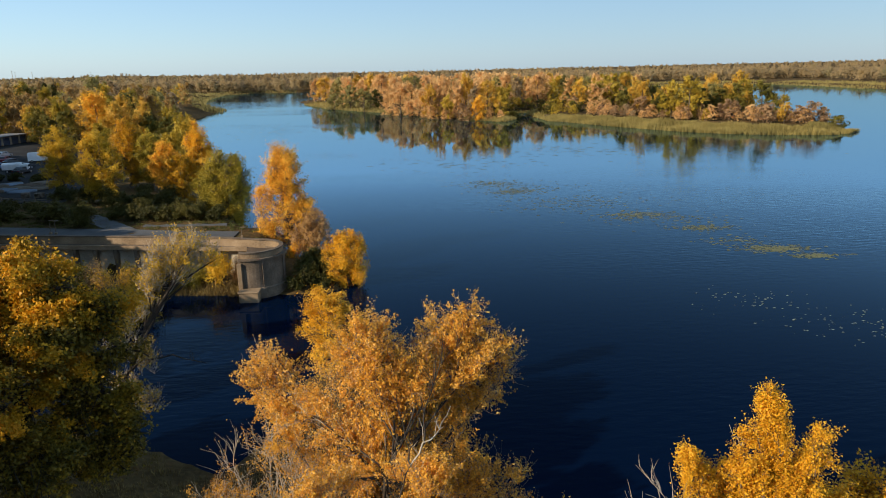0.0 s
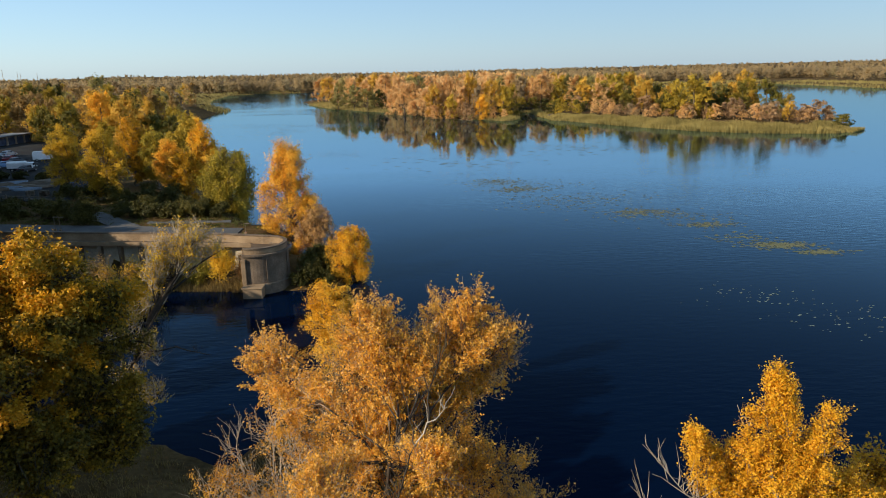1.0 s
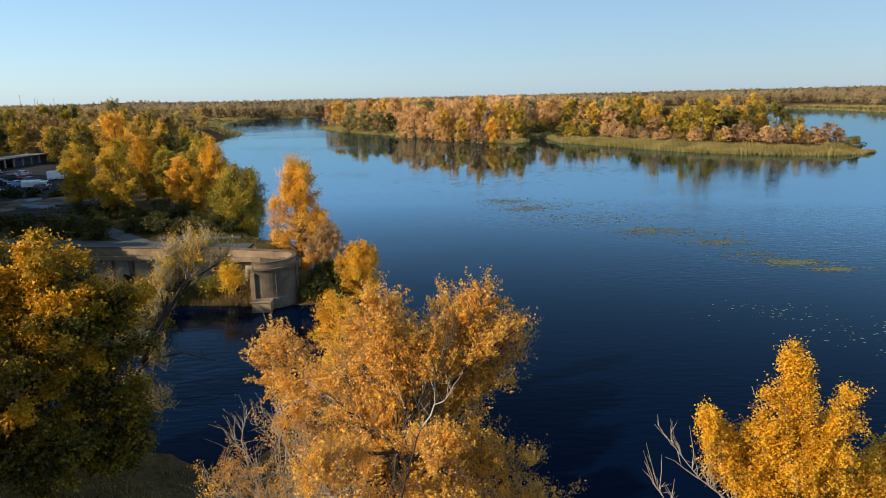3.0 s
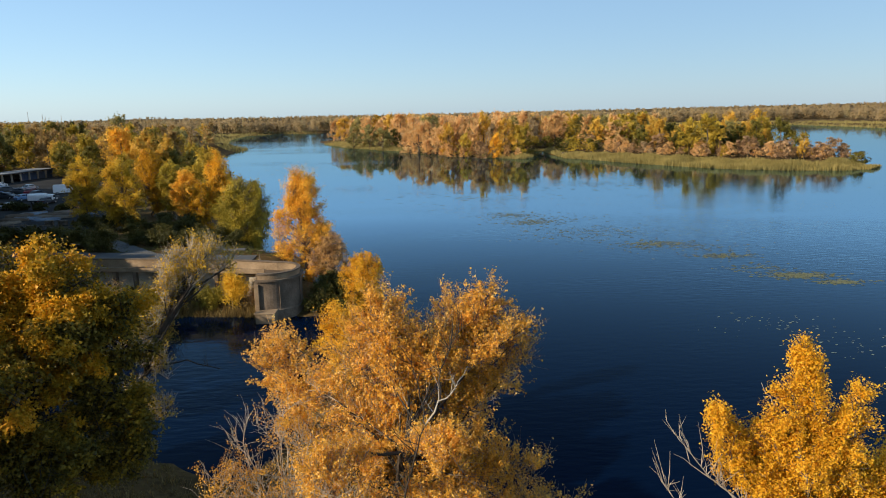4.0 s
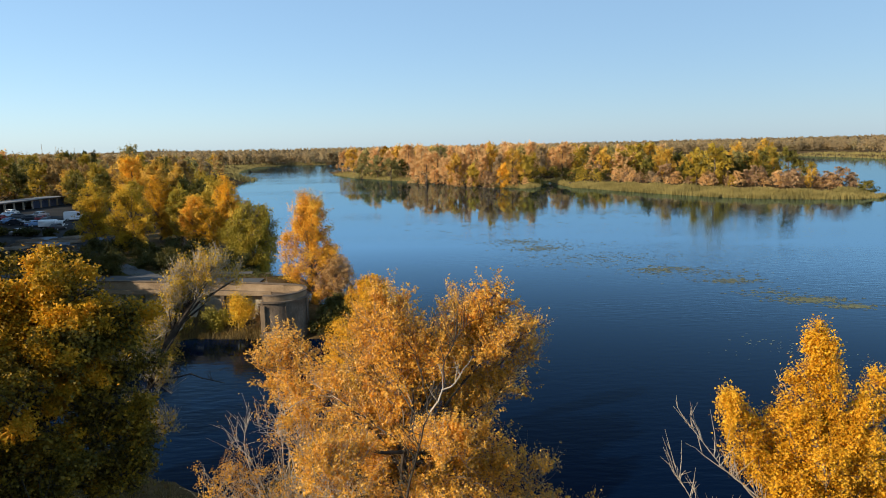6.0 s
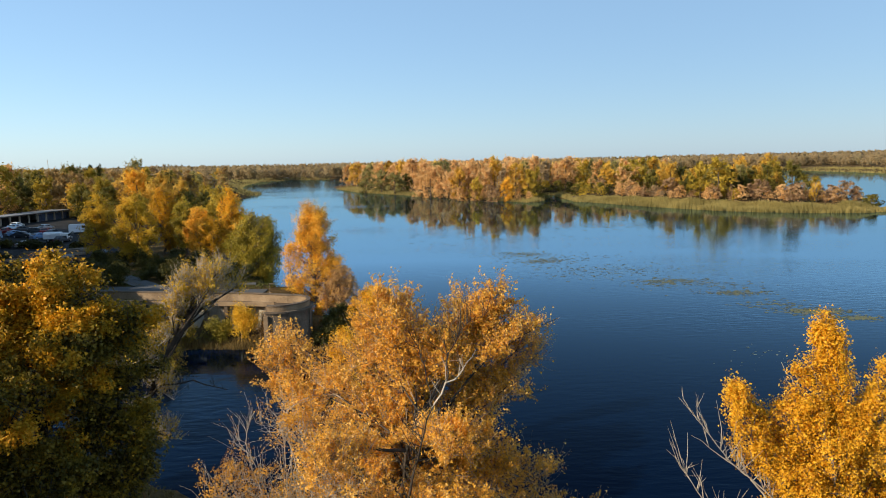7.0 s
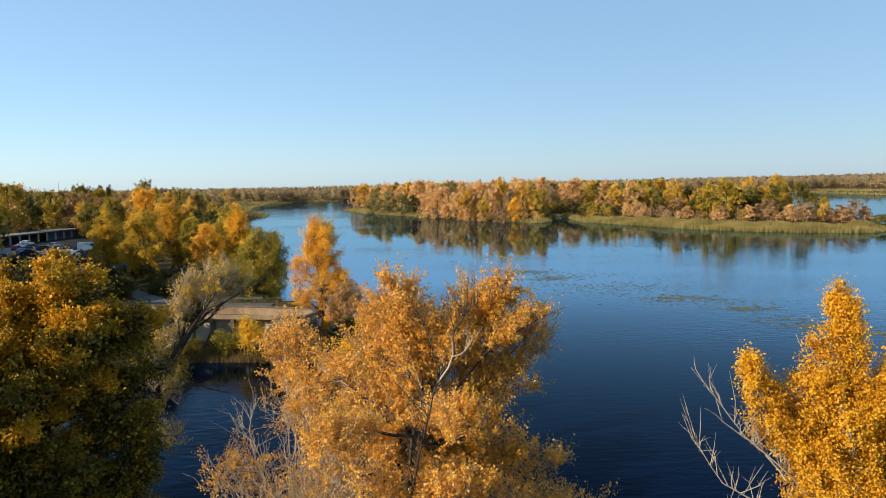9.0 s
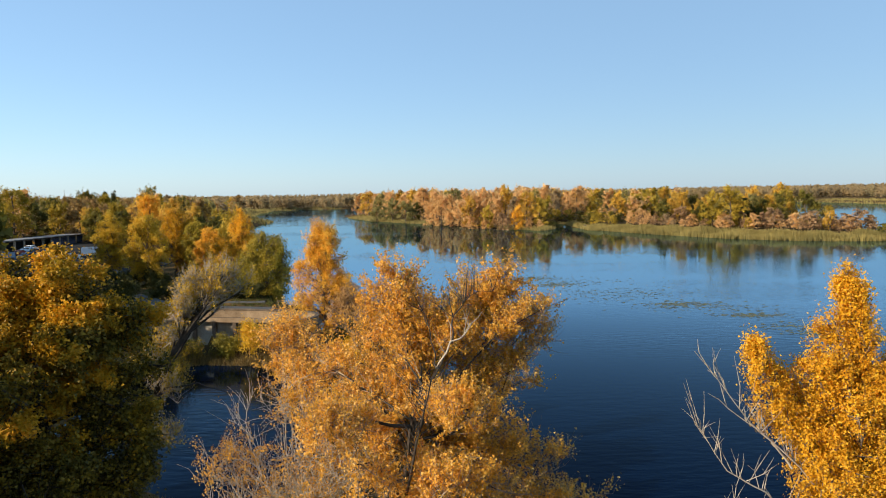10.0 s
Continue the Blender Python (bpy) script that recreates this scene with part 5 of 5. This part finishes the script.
def water_plants(name, seed, patches, mat, size, label, long=1.5):
    rng = np.random.default_rng(seed)
    VS, FS, o = [], [], 0
    for (x, y, rx, ry, n) in patches:
        c = np.stack([x + rng.normal(size=n) * rx * 0.5, y + rng.normal(size=n) * ry * 0.5], 1)
        for p in c:
            k = 6; r = size * rng.uniform(0.4, 1.3); a0 = rng.uniform(0, 6.28)
            ang = a0 + np.arange(k) * 2 * np.pi / k
            rr = r * rng.uniform(0.6, 1.15, k)
            VS.append(np.stack([p[0] + np.cos(ang) * rr * long, p[1] + np.sin(ang) * rr, np.full(k, 0.012 + 0.006 * rng.uniform())], 1))
            FS.append(np.arange(k) + o); o += k
    ob = new(name, mesh_np(name, np.concatenate(VS), np.array(FS), mat))
    return tagged(ob, label, "water plants", kind="stuff")


M_ALGAE = rough_mat("algae_mat", [(0.06, 0.066, 0.028), (0.11, 0.107, 0.042), (0.175, 0.155, 0.06)], 0.8, 8, 0.2, 0.6)
M_PAD = rough_mat("lily_pad", [(0.07, 0.085, 0.05), (0.14, 0.155, 0.10), (0.24, 0.25, 0.18)], 2, 12, 0.1, 0.35)
water_plants("algae", 94, [(18, 145, 7, 5, 300), (21.5, 135, 5, 3, 260), (24, 140, 14, 9, 240), (31, 122, 14, 11, 330), (38.4, 110, 6, 3, 300), (42, 106, 11, 5, 160), (44.6, 99.5, 5, 2, 220), (49.3, 86.4, 4.2, 1.9, 380), (52.6, 82.4, 3.6, 1.1, 240), (46, 91, 5, 4, 120)], M_ALGAE, 0.17, "patches of yellow-green floating algae", 1.8)
water_plants("lily_pads", 95, [(37, 66, 5, 3, 46), (41, 59.5, 6, 5, 70), (32, 67, 6, 4, 18), (45, 57, 5, 5, 32)], M_PAD, 0.095, "scattered pale lily pads on the water")
water_plants("algae", 96, [(60, 200, 40, 18, 160), (95, 190, 30, 14, 120), (15, 180, 30, 16, 100), (-55, 290, 18, 30, 120), (40, 260, 26, 12, 80)], M_ALGAE, 0.2, "thin floating weed drifting in streaks", 5.0)


def rock(seed, x, y, size, label):
    """A low uneven boulder at the waterline."""
    rng = random.Random(seed)
    bm = bmesh.new()
    bmesh.ops.create_icosphere(bm, subdivisions=2, radius=size)
    for v in bm.verts:
        v.co *= rng.uniform(0.82, 1.15)
        v.co.z *= 0.6
    ob = part("rock", bm, M_CONC2, None)
    ob.matrix_basis = pose(x, y, max(z_at(x, y), -0.2) + 0.15 * size, 0, 0, 40 * seed)
    return tagged(ob, label, "rock")


rock(1, 67.5, 333, 1.5, "dark boulder lying at the mouth of the island channel")
rock(2, -77, 556, 1.9, "dark boulder off the island's reedy point")


# ---- garages, vehicles and small things of the yard ----
M_WHITE = rough_mat("old_white_wall_paint", [(0.45, 0.44, 0.42), (0.62, 0.61, 0.58), (0.72, 0.71, 0.68)], 0.8, 10, 0.2)
M_ROOF = rough_mat("grey_roofing_felt", [(0.10, 0.10, 0.10), (0.17, 0.17, 0.17), (0.25, 0.24, 0.23)], 0.5, 9, 0.3)
M_BLUEROOF = rough_mat("blue_grey_sheet_metal", [(0.08, 0.11, 0.15), (0.14, 0.18, 0.23), (0.20, 0.25, 0.30)], 0.7, 8, 0.15, 0.45, 0.3)
M_DOOR = rough_mat("dark_blue_door_paint", [(0.03, 0.045, 0.08), (0.06, 0.08, 0.13), (0.10, 0.13, 0.19)], 0.8, 10, 0.2, 0.55)
M_VOID = rough_mat("bay_shade_and_chassis_black", [(0.02, 0.02, 0.022), (0.04, 0.04, 0.042)], 0.8, 8, 0.1)
M_TYRE = rough_mat("black_rubber", [(0.015, 0.015, 0.015), (0.03, 0.03, 0.03)], 5, 40, 0.3, 0.8)
M_RIM = rough_mat("grey_wheel_metal", [(0.35, 0.35, 0.36), (0.5, 0.5, 0.52)], 5, 40, 0.1, 0.4, 0.7)
M_GLASS = paint_mat("dark_window_glass", (0.02, 0.025, 0.03), 0.08)
M_LAMP = paint_mat("clear_lamp_glass", (0.6, 0.6, 0.58), 0.15)
M_RED = paint_mat("red_lamp_glass", (0.35, 0.02, 0.02), 0.2)
M_WOOD = rough_mat("weathered_grey_wood", [(0.09, 0.07, 0.05), (0.16, 0.13, 0.10), (0.24, 0.20, 0.15)], 1.0, 14, 0.4)
M_CANVAS = rough_mat("white_tarpaulin", [(0.55, 0.56, 0.57), (0.72, 0.73, 0.74)], 0.9, 7, 0.5, 0.7)


def garage_row(x, y, z, bays, rz):
    """A long low row of garages: open bays between white piers, then closed doors, under a thin flat roof."""
    g = empty("garage_row", x, y, z, rz)
    tagged(g, "long low garage row with white piers and dark open bays", "garage")
    w, d, h = 3.6, 6.0, 2.6
    L = bays * w
    bm = bmesh.new(); box(bm, L / 2, d - 0.15, h / 2 - 0.2, L, 0.3, h + 0.4)
    part("back_wall", bm, M_WHITE, g)
    for sx in (0.15, L - 0.15):
        bm = bmesh.new(); box(bm, sx, d / 2 - 0.15, h / 2 - 0.2, 0.3, d - 0.3, h + 0.4)
        part("side_wall", bm, M_WHITE, g)
    # piers, lintel and fascia coloured darker than the white walls, as painted shade
    for i in range(bays + 1):
        bm = bmesh.new(); box(bm, min(max(i * w, 0.25), L - 0.25), -0.17, h / 2 - 0.2, 0.5, 0.34, h + 0.4, 0.02)
        part("pier", bm, M_PANEL, g)
    bm = bmesh.new(); box(bm, L / 2, 0.1, h - 0.18, L - 0.02, 0.2, 0.36)
    part("lintel", bm, M_CONC2, g)
    for i in range(bays):
        bm = bmesh.new()
        if i < bays * 0.62:
            # near-black panel paints the shade inside the open bay
            box(bm, i * w + w / 2, 2.6, h / 2 - 0.3, w - 0.5, 0.12, h)
            part("bay_shade_panel", bm, M_VOID, g, "near-black panel painting the shade in an open bay")
        else:
            for k in range(4):
                box(bm, i * w + 0.6 + k * 0.8, 0.05, h / 2 - 0.35, 0.74, 0.1, h - 0.1, 0.02)
            part("door", bm, M_DOOR, g, "dark blue painted garage door")
    bm = bmesh.new(); box(bm, L / 2, d / 2 - 0.3, h + 0.10, L + 0.6, d + 1.2, 0.16, 0.02)
    part("roof", bm, M_ROOF, g)
    bm = bmesh.new(); box(bm, L / 2, -0.93, h + 0.12, L + 0.64, 0.06, 0.26, 0.01)
    part("fascia", bm, M_ROOF, g)
    return g


gz = z_at(-124, 190)
garage_row(-122.5, 170.0, gz - 0.1, 13, 82)


def car(x, y, rz, paint, label, van=False):
    c = empty("van" if van else "car", x, y, z_at(x, y) + 0.12, rz)
    tagged(c, label, "van" if van else "car", "parked vehicles")
    L, W, H = (5.0, 1.95, 2.2) if van else (4.3, 1.75, 1.45)
    bm = bmesh.new()
    prof = ([(-L / 2, 0.3), (-L / 2, H - 0.15), (-L / 2 + 0.15, H), (L / 2 - 1.5, H), (L / 2 - 0.75, 1.15), (L / 2, 0.98), (L / 2, 0.3)] if van else
            [(-L / 2, 0.3), (-L / 2, 0.88), (-L / 2 + 0.5, 0.95), (-L / 2 + 1.1, H - 0.05), (-0.1, H), (0.55, H - 0.06), (1.1, 0.95), (L / 2 - 0.08, 0.78), (L / 2, 0.3)])
    n = len(prof)
    A = [bm.verts.new((px, -W / 2 + (0.16 if pz > 1.0 else 0), pz)) for px, pz in prof]
    B = [bm.verts.new((px, W / 2 - (0.16 if pz > 1.0 else 0), pz)) for px, pz in prof]
    bm.faces.new(A); bm.faces.new(B[::-1])
    for i in range(n):
        j = (i + 1) % n
        bm.faces.new((A[i], B[i], B[j], A[j]))
    bmesh.ops.recalc_face_normals(bm, faces=bm.faces)
    bmesh.ops.bevel(bm, geom=bm.edges[:], offset=0.05, segments=2, affect='EDGES')
    part("body", bm, paint, c)
    if van:
        spots = [((L / 2 - 1.08, 0, 1.62), (0.7, W - 0.42, 0.02), 54)]
        sides = [(L / 2 - 1.75, 1.6, 0.7, 0.5)]
    else:
        spots = [((0.86, 0, 1.17), (0.55, W - 0.5, 0.02), 38), ((-1.38, 0, 1.2), (0.5, W - 0.5, 0.02), -36)]
        sides = [(0.12, 1.16, 0.7, 0.32), (-0.7, 1.16, 0.7, 0.32)]
    for (px, py, pz), (sx, sy, sz), tilt in spots:
        bm = bmesh.new()
        bmesh.ops.create_cube(bm, size=1, matrix=pose(px, py, pz, 0, tilt, 0) @ Matrix.Diagonal((sx, sy, sz + 0.03, 1)))
        part("windscreen", bm, M_GLASS, c)
    for px, pz, sx, sz in sides:
        for s in (-1, 1):
            bm = bmesh.new(); box(bm, px, s * (W / 2 - 0.12), pz, sx, 0.1, sz, 0.02)
            part("side_window", bm, M_GLASS, c)
    for s in (-1, 1):
        bm = bmesh.new(); box(bm, L / 2 - 0.02, s * (W / 2 - 0.3), 0.68, 0.08, 0.34, 0.14, 0.02)
        part("headlight", bm, M_LAMP, c)
        bm = bmesh.new(); box(bm, -L / 2 + 0.01, s * (W / 2 - 0.25), 0.72, 0.06, 0.24, 0.16, 0.02)
        part("tail_light", bm, M_RED, c)
        for wx in (-L / 2 + 0.85, L / 2 - 0.85):
            bm = bmesh.new(); rod(bm, (wx, s * (W / 2 - 0.2), 0.31), (wx, s * (W / 2 + 0.02), 0.31), 0.31, seg=14)
            wheel = part("wheel", bm, M_TYRE, c)
            bm = bmesh.new(); rod(bm, (wx, s * (W / 2 + 0.015), 0.31), (wx, s * (W / 2 + 0.035), 0.31), 0.19, seg=10)
            part("rim", bm, M_RIM, wheel)
    return c


P_WHITE = paint_mat("white_car_paint", (0.72, 0.72, 0.72)); P_SILVER = paint_mat("silver_car_paint", (0.42, 0.43, 0.45), 0.3, 0.5)
P_DARK = paint_mat("dark_car_paint", (0.03, 0.035, 0.045)); P_BLUE = paint_mat("blue_car_paint", (0.10, 0.20, 0.36)); P_RED = paint_mat("dark_red_car_paint", (0.22, 0.02, 0.025))
for x, y, rz, p, lab in [(-98.8, 168.4, 20, P_DARK, "dark parked car in the shaded yard"), (-95.2, 166.5, 100, P_RED, "dark red parked car in the shaded yard"), (-104, 172, 35, P_DARK, "dark parked car in the shaded yard"),
                         (-106.5, 169, 100, P_RED, "dark red parked car in the shaded yard"), (-89.5, 154, 60, P_BLUE, "blue parked car in the shaded yard"), (-84.5, 154.5, 60, P_DARK, "dark parked car in the shaded yard"),
                         (-110, 178, 10, P_BLUE, "blue parked car in the shaded yard"), (-113, 184, 90, P_WHITE, "white parked car in the shaded yard"), (-101, 176.5, 80, P_SILVER, "silver parked car in the shaded yard"),
                         (-96, 158, 0, P_DARK, "dark parked car in the shaded yard"), (-99.5, 161, 60, P_BLUE, "blue parked car in the shaded yard"), (-81, 147.5, 80, P_DARK, "dark parked car in the shaded yard"),
                         (-91.5, 163, 70, P_DARK, "dark parked car in the shaded yard"), (-84.0, 139.5, 60, P_SILVER, "silver parked car in the shaded yard")]:
    car(x, y, rz, p, lab)
car(-87.5, 167.5, 25, P_WHITE, "white parked van in the shaded yard", True)
car(-100.5, 153.0, 15, P_BLUE, "blue parked van in the shaded yard", True)


def tarped_truck(x, y, rz):
    t = empty("truck", x, y, z_at(x, y) + 0.12, rz)
    tagged(t, "white truck with a rounded white tarpaulin over its bed", "truck", "parked vehicles")
    bm = bmesh.new()
    prof = [(-1.1, 0.9)] + [(-1.1 * math.cos(math.pi * i / 8), 2.1 + 0.55 * math.sin(math.pi * i / 8)) for i in range(9)] + [(1.1, 0.9)]
    A = [bm.verts.new((-3.0, a, b)) for a, b in prof]; B = [bm.verts.new((1.2, a, b)) for a, b in prof]
    bm.faces.new(A); bm.faces.new(B[::-1])
    for i in range(len(prof)):
        j = (i + 1) % len(prof)
        bm.faces.new((A[i], B[i], B[j], A[j]))
    bmesh.ops.recalc_face_normals(bm, faces=bm.faces)
    part("tarpaulin", bm, M_CANVAS, t, "rounded white tarpaulin")
    bm = bmesh.new(); box(bm, -0.1, 0, 0.75, 6.2, 2.0, 0.28, 0.03)
    part("chassis", bm, M_VOID, t)
    bm = bmesh.new(); box(bm, 2.15, 0, 1.45, 1.6, 2.05, 1.5, 0.15)
    part("cab", bm, P_WHITE, t)
    bm = bmesh.new(); box(bm, 2.93, 0, 1.75, 0.08, 1.7, 0.6, 0.02)
    part("windscreen", bm, M_GLASS, t)
    for wx in (-1.9, 2.1):
        for s in (-1, 1):
            bm = bmesh.new(); rod(bm, (wx, s * 0.7, 0.42), (wx, s * 1.0, 0.42), 0.42, seg=14)
            wheel = part("wheel", bm, M_TYRE, t)
            bm = bmesh.new(); rod(bm, (wx, s * 0.99, 0.42), (wx, s * 1.02, 0.42), 0.22, seg=10)
            part("rim", bm, M_RIM, wheel)
    return t


tarped_truck(-82.5, 148.0, 12).scale = (0.82, 0.82, 0.82)


def shed(x, y, rz, L, W, H, wallm, roofm, label):
    h = empty("shed", x, y, z_at(x, y), rz)
    tagged(h, label, "shed")
    bm = bmesh.new(); box(bm, 0, 0, H / 2 - 0.2, L, W, H + 0.4, 0.02)
    part("wall", bm, wallm, h)
    for s in (-1, 1):
        bm = bmesh.new()
        vs = [bm.verts.new(p) for p in ((-L / 2 - 0.3, s * (W / 2 + 0.35), H - 0.1), (L / 2 + 0.3, s * (W / 2 + 0.35), H - 0.1), (L / 2 + 0.3, 0, H + W * 0.28), (-L / 2 - 0.3, 0, H + W * 0.28))]
        f = bm.faces.new(vs)
        r = bmesh.ops.extrude_face_region(bm, geom=[f])
        for v in r["geom"]:
            if isinstance(v, bmesh.types.BMVert):
                v.co.z += 0.08
        bmesh.ops.recalc_face_normals(bm, faces=bm.faces)
        part("roof", bm, roofm, h)
    for s in (-1, 1):
        bm = bmesh.new()
        vs = [bm.verts.new(p) for p in ((s * (L / 2 - 0.05), -W / 2, H), (s * (L / 2 - 0.05), W / 2, H), (s * (L / 2 - 0.05), 0, H + W * 0.27))]
        r = bmesh.ops.extrude_face_region(bm, geom=[bm.faces.new(vs)])
        for v in r["geom"]:
            if isinstance(v, bmesh.types.BMVert):
                v.co.x -= s * 0.15
        bmesh.ops.recalc_face_normals(bm, faces=bm.faces)
        part("gable", bm, wallm, h)
    bm = bmesh.new(); box(bm, L * 0.2, -W / 2 - 0.02, 1.0, 0.95, 0.06, 2.0, 0.01)
    part("door", bm, M_DOOR, h)
    bm = bmesh.new(); box(bm, -L * 0.2, -W / 2 - 0.02, 1.5, 1.0, 0.06, 0.8, 0.01)
    part("window", bm, M_GLASS, h)
    return h


shed(-94.5, 143.5, 30, 4.6, 3.2, 2.1, M_WOOD, M_BLUEROOF, "small shed with a blue-grey metal roof")
shed(-98.5, 147.5, 30, 4.2, 3.0, 2.0, M_WOOD, M_BLUEROOF, "small shed with a blue-grey metal roof")


def boat(x, y, rz, mat, label):
    b = empty("rowing_boat", x, y, z_at(x, y) + 0.12, rz)
    tagged(b, label, "boat", "upturned boats")
    bm = bmesh.new()
    rings = []
    for i in range(9):
        u = i / 8
        w = 0.72 * (1 - (2 * abs(u - 0.4) / 1.25) ** 2.2); hgt = 0.55 * (0.75 + 0.25 * w / 0.72)
        rings.append([bm.verts.new((-2.3 + 4.6 * u, math.cos(math.pi * j / 6) * max(w, 0.06), 0.02 + math.sin(math.pi * j / 6) * hgt)) for j in range(7)])
    for r1, r2 in zip(rings, rings[1:]):
        for j in range(6):
            bm.faces.new((r1[j], r2[j], r2[j + 1], r1[j + 1]))
    bm.faces.new(rings[0]); bm.faces.new(rings[-1][::-1])
    bmesh.ops.recalc_face_normals(bm, faces=bm.faces)
    part("hull", bm, mat, b, smooth=True)
    bm = bmesh.new(); box(bm, 0.1, 0, 0.58, 4.0, 0.07, 0.1, 0.01)
    part("keel", bm, M_WOOD, b)
    return b


for i, (x, y) in enumerate([(-73.5, 122.5), (-72.4, 124.7), (-71.3, 126.9), (-70.2, 129.1), (-68.2, 122.9), (-67.2, 125.1), (-66.2, 127.3), (-65.2, 129.5), (-73.0, 119.0), (-75.8, 128.0), (-74.8, 131.0), (-69.2, 131.6)]):
    boat(x, y, 8 + i * 3, (M_CONC2, M_BLUEROOF, M_WOOD)[i % 3], "upturned weathered rowing boat laid up in the yard")


def fence_run(pts, label):
    f = empty("fence", pts[0][0], pts[0][1], 0)
    tagged(f, label, "fence")
    for (x0, y0), (x1, y1) in zip(pts, pts[1:]):
        n = max(1, round(math.hypot(x1 - x0, y1 - y0) / 2.2))
        for i in range(n):
            x, y = x0 + (x1 - x0) * i / n, y0 + (y1 - y0) * i / n
            xn, yn = x0 + (x1 - x0) * (i + 1) / n, y0 + (y1 - y0) * (i + 1) / n
            z, zn = z_at(x, y), z_at(xn, yn)
            ox, oy = pts[0]
            bm = bmesh.new(); box(bm, x - ox, y - oy, z + 0.45, 0.12, 0.12, 1.3, 0.01)
            part("post", bm, M_WOOD, f)
            for hgt in (0.5, 0.9):
                bm = bmesh.new(); rod(bm, (x - ox, y - oy, z + hgt), (xn - ox, yn - oy, zn + hgt), 0.05, seg=6)
                part("rail", bm, M_WOOD, f)
    return f


fence_run([(-76, 113.5), (-66, 112.6), (-58, 111.0)], "low weathered wooden rail fence below the yard")


def pallet_stack(x, y, rz):
    p = empty("pallet_stack", x, y, z_at(x, y) + 0.1, rz)
    tagged(p, "stack of weathered wooden pallets by the yard", "pallets")
    for k in range(5):
        bm = bmesh.new()
        for j in range(5):
            box(bm, 0, -0.5 + j * 0.25, 0.16 * k + 0.13, 1.3, 0.16, 0.03)
        for j in range(3):
            box(bm, -0.55 + j * 0.55, 0, 0.16 * k + 0.06, 0.1, 1.1, 0.10)
        part("pallet", bm, M_WOOD, p)
    return p


pallet_stack(-64.8, 117.6, 20)
pallet_stack(-62.2, 117.0, 5)


def lamp_post(name, x, y, h, label):
    p = empty(name, x, y, z_at(x, y))
    tagged(p, label, "post")
    bm = bmesh.new(); rod(bm, (0, 0, -0.3), (0, 0, h), 0.045, 0.03)
    part("pole", bm, M_BARKMID, p)
    bm = bmesh.new(); box(bm, 0, 0, 0.1, 0.3, 0.3, 0.5, 0.03)
    part("base", bm, M_CONC, p)
    bm = bmesh.new(); box(bm, 0.25, 0, h, 0.6, 0.14, 0.1, 0.02)
    part("lamp_head", bm, M_BARKMID, p)
    return p


lamp_post("street_lamp", -46.6, 88.9, 1.9, "short grey metal lamp post by the promenade")
lamp_post("street_lamp", -45.9, 88.8, 1.9, "short grey metal lamp post by the promenade")
lamp_post("marker_post", -20.8, 83.6, 1.4, "pale thin post on the promenade lawn")


# ---- skyline: tall chimneys and masts of a distant works ----
def chimney(x, y, h, r, label):
    c = empty("chimney", x, y, z_at(x, y))
    tagged(c, label, "chimney", "distant works")
    bm = bmesh.new(); rod(bm, (0, 0, -2), (0, 0, h), r, r * 0.6, 12)
    part("shaft", bm, M_PANEL, c)
    bm = bmesh.new(); rod(bm, (0, 0, h - 3), (0, 0, h - 1), r * 0.75, r * 0.75, 12)
    part("collar", bm, M_CONC, c)
    return c


for x, y, h, r in [(-1880, 3350, 58, 1.3), (-1840, 3400, 46, 1.2), (-1800, 3350, 40, 1.1), (-1750, 3400, 38, 1.1)]:
    chimney(x, y, h, r, "tall thin chimney of a distant works")


# ---- two columnar poplars above the bank wood ----
for i, (x, y, h) in enumerate([(-152, 303, 17.5), (-148.2, 304, 17.0)]):
    lob = [(0, 0, h * (0.12 + 0.8 * j / 8), 1.1 + 0.5 * math.sin(math.pi * (j + 1) / 10), 1.1 + 0.5 * math.sin(math.pi * (j + 1) / 10), h * 0.09) for j in range(9)]
    d = grow(200 + i, [(0, 0, -0.3), (0, 0, h * 0.5), (0, 0, h * 0.97)], 0.3, lob, 14, 140, 700, 7000, 0.26, 0.6, 0.0, 0.3, drawn=False, sides=(6, 4), low=0.05)
    tree("columnar_poplar", d, M_BARK, M_GREEN, (x, y, z_at(x, y)), "narrow dark green columnar poplar above the wood", "tree", "columnar poplars")
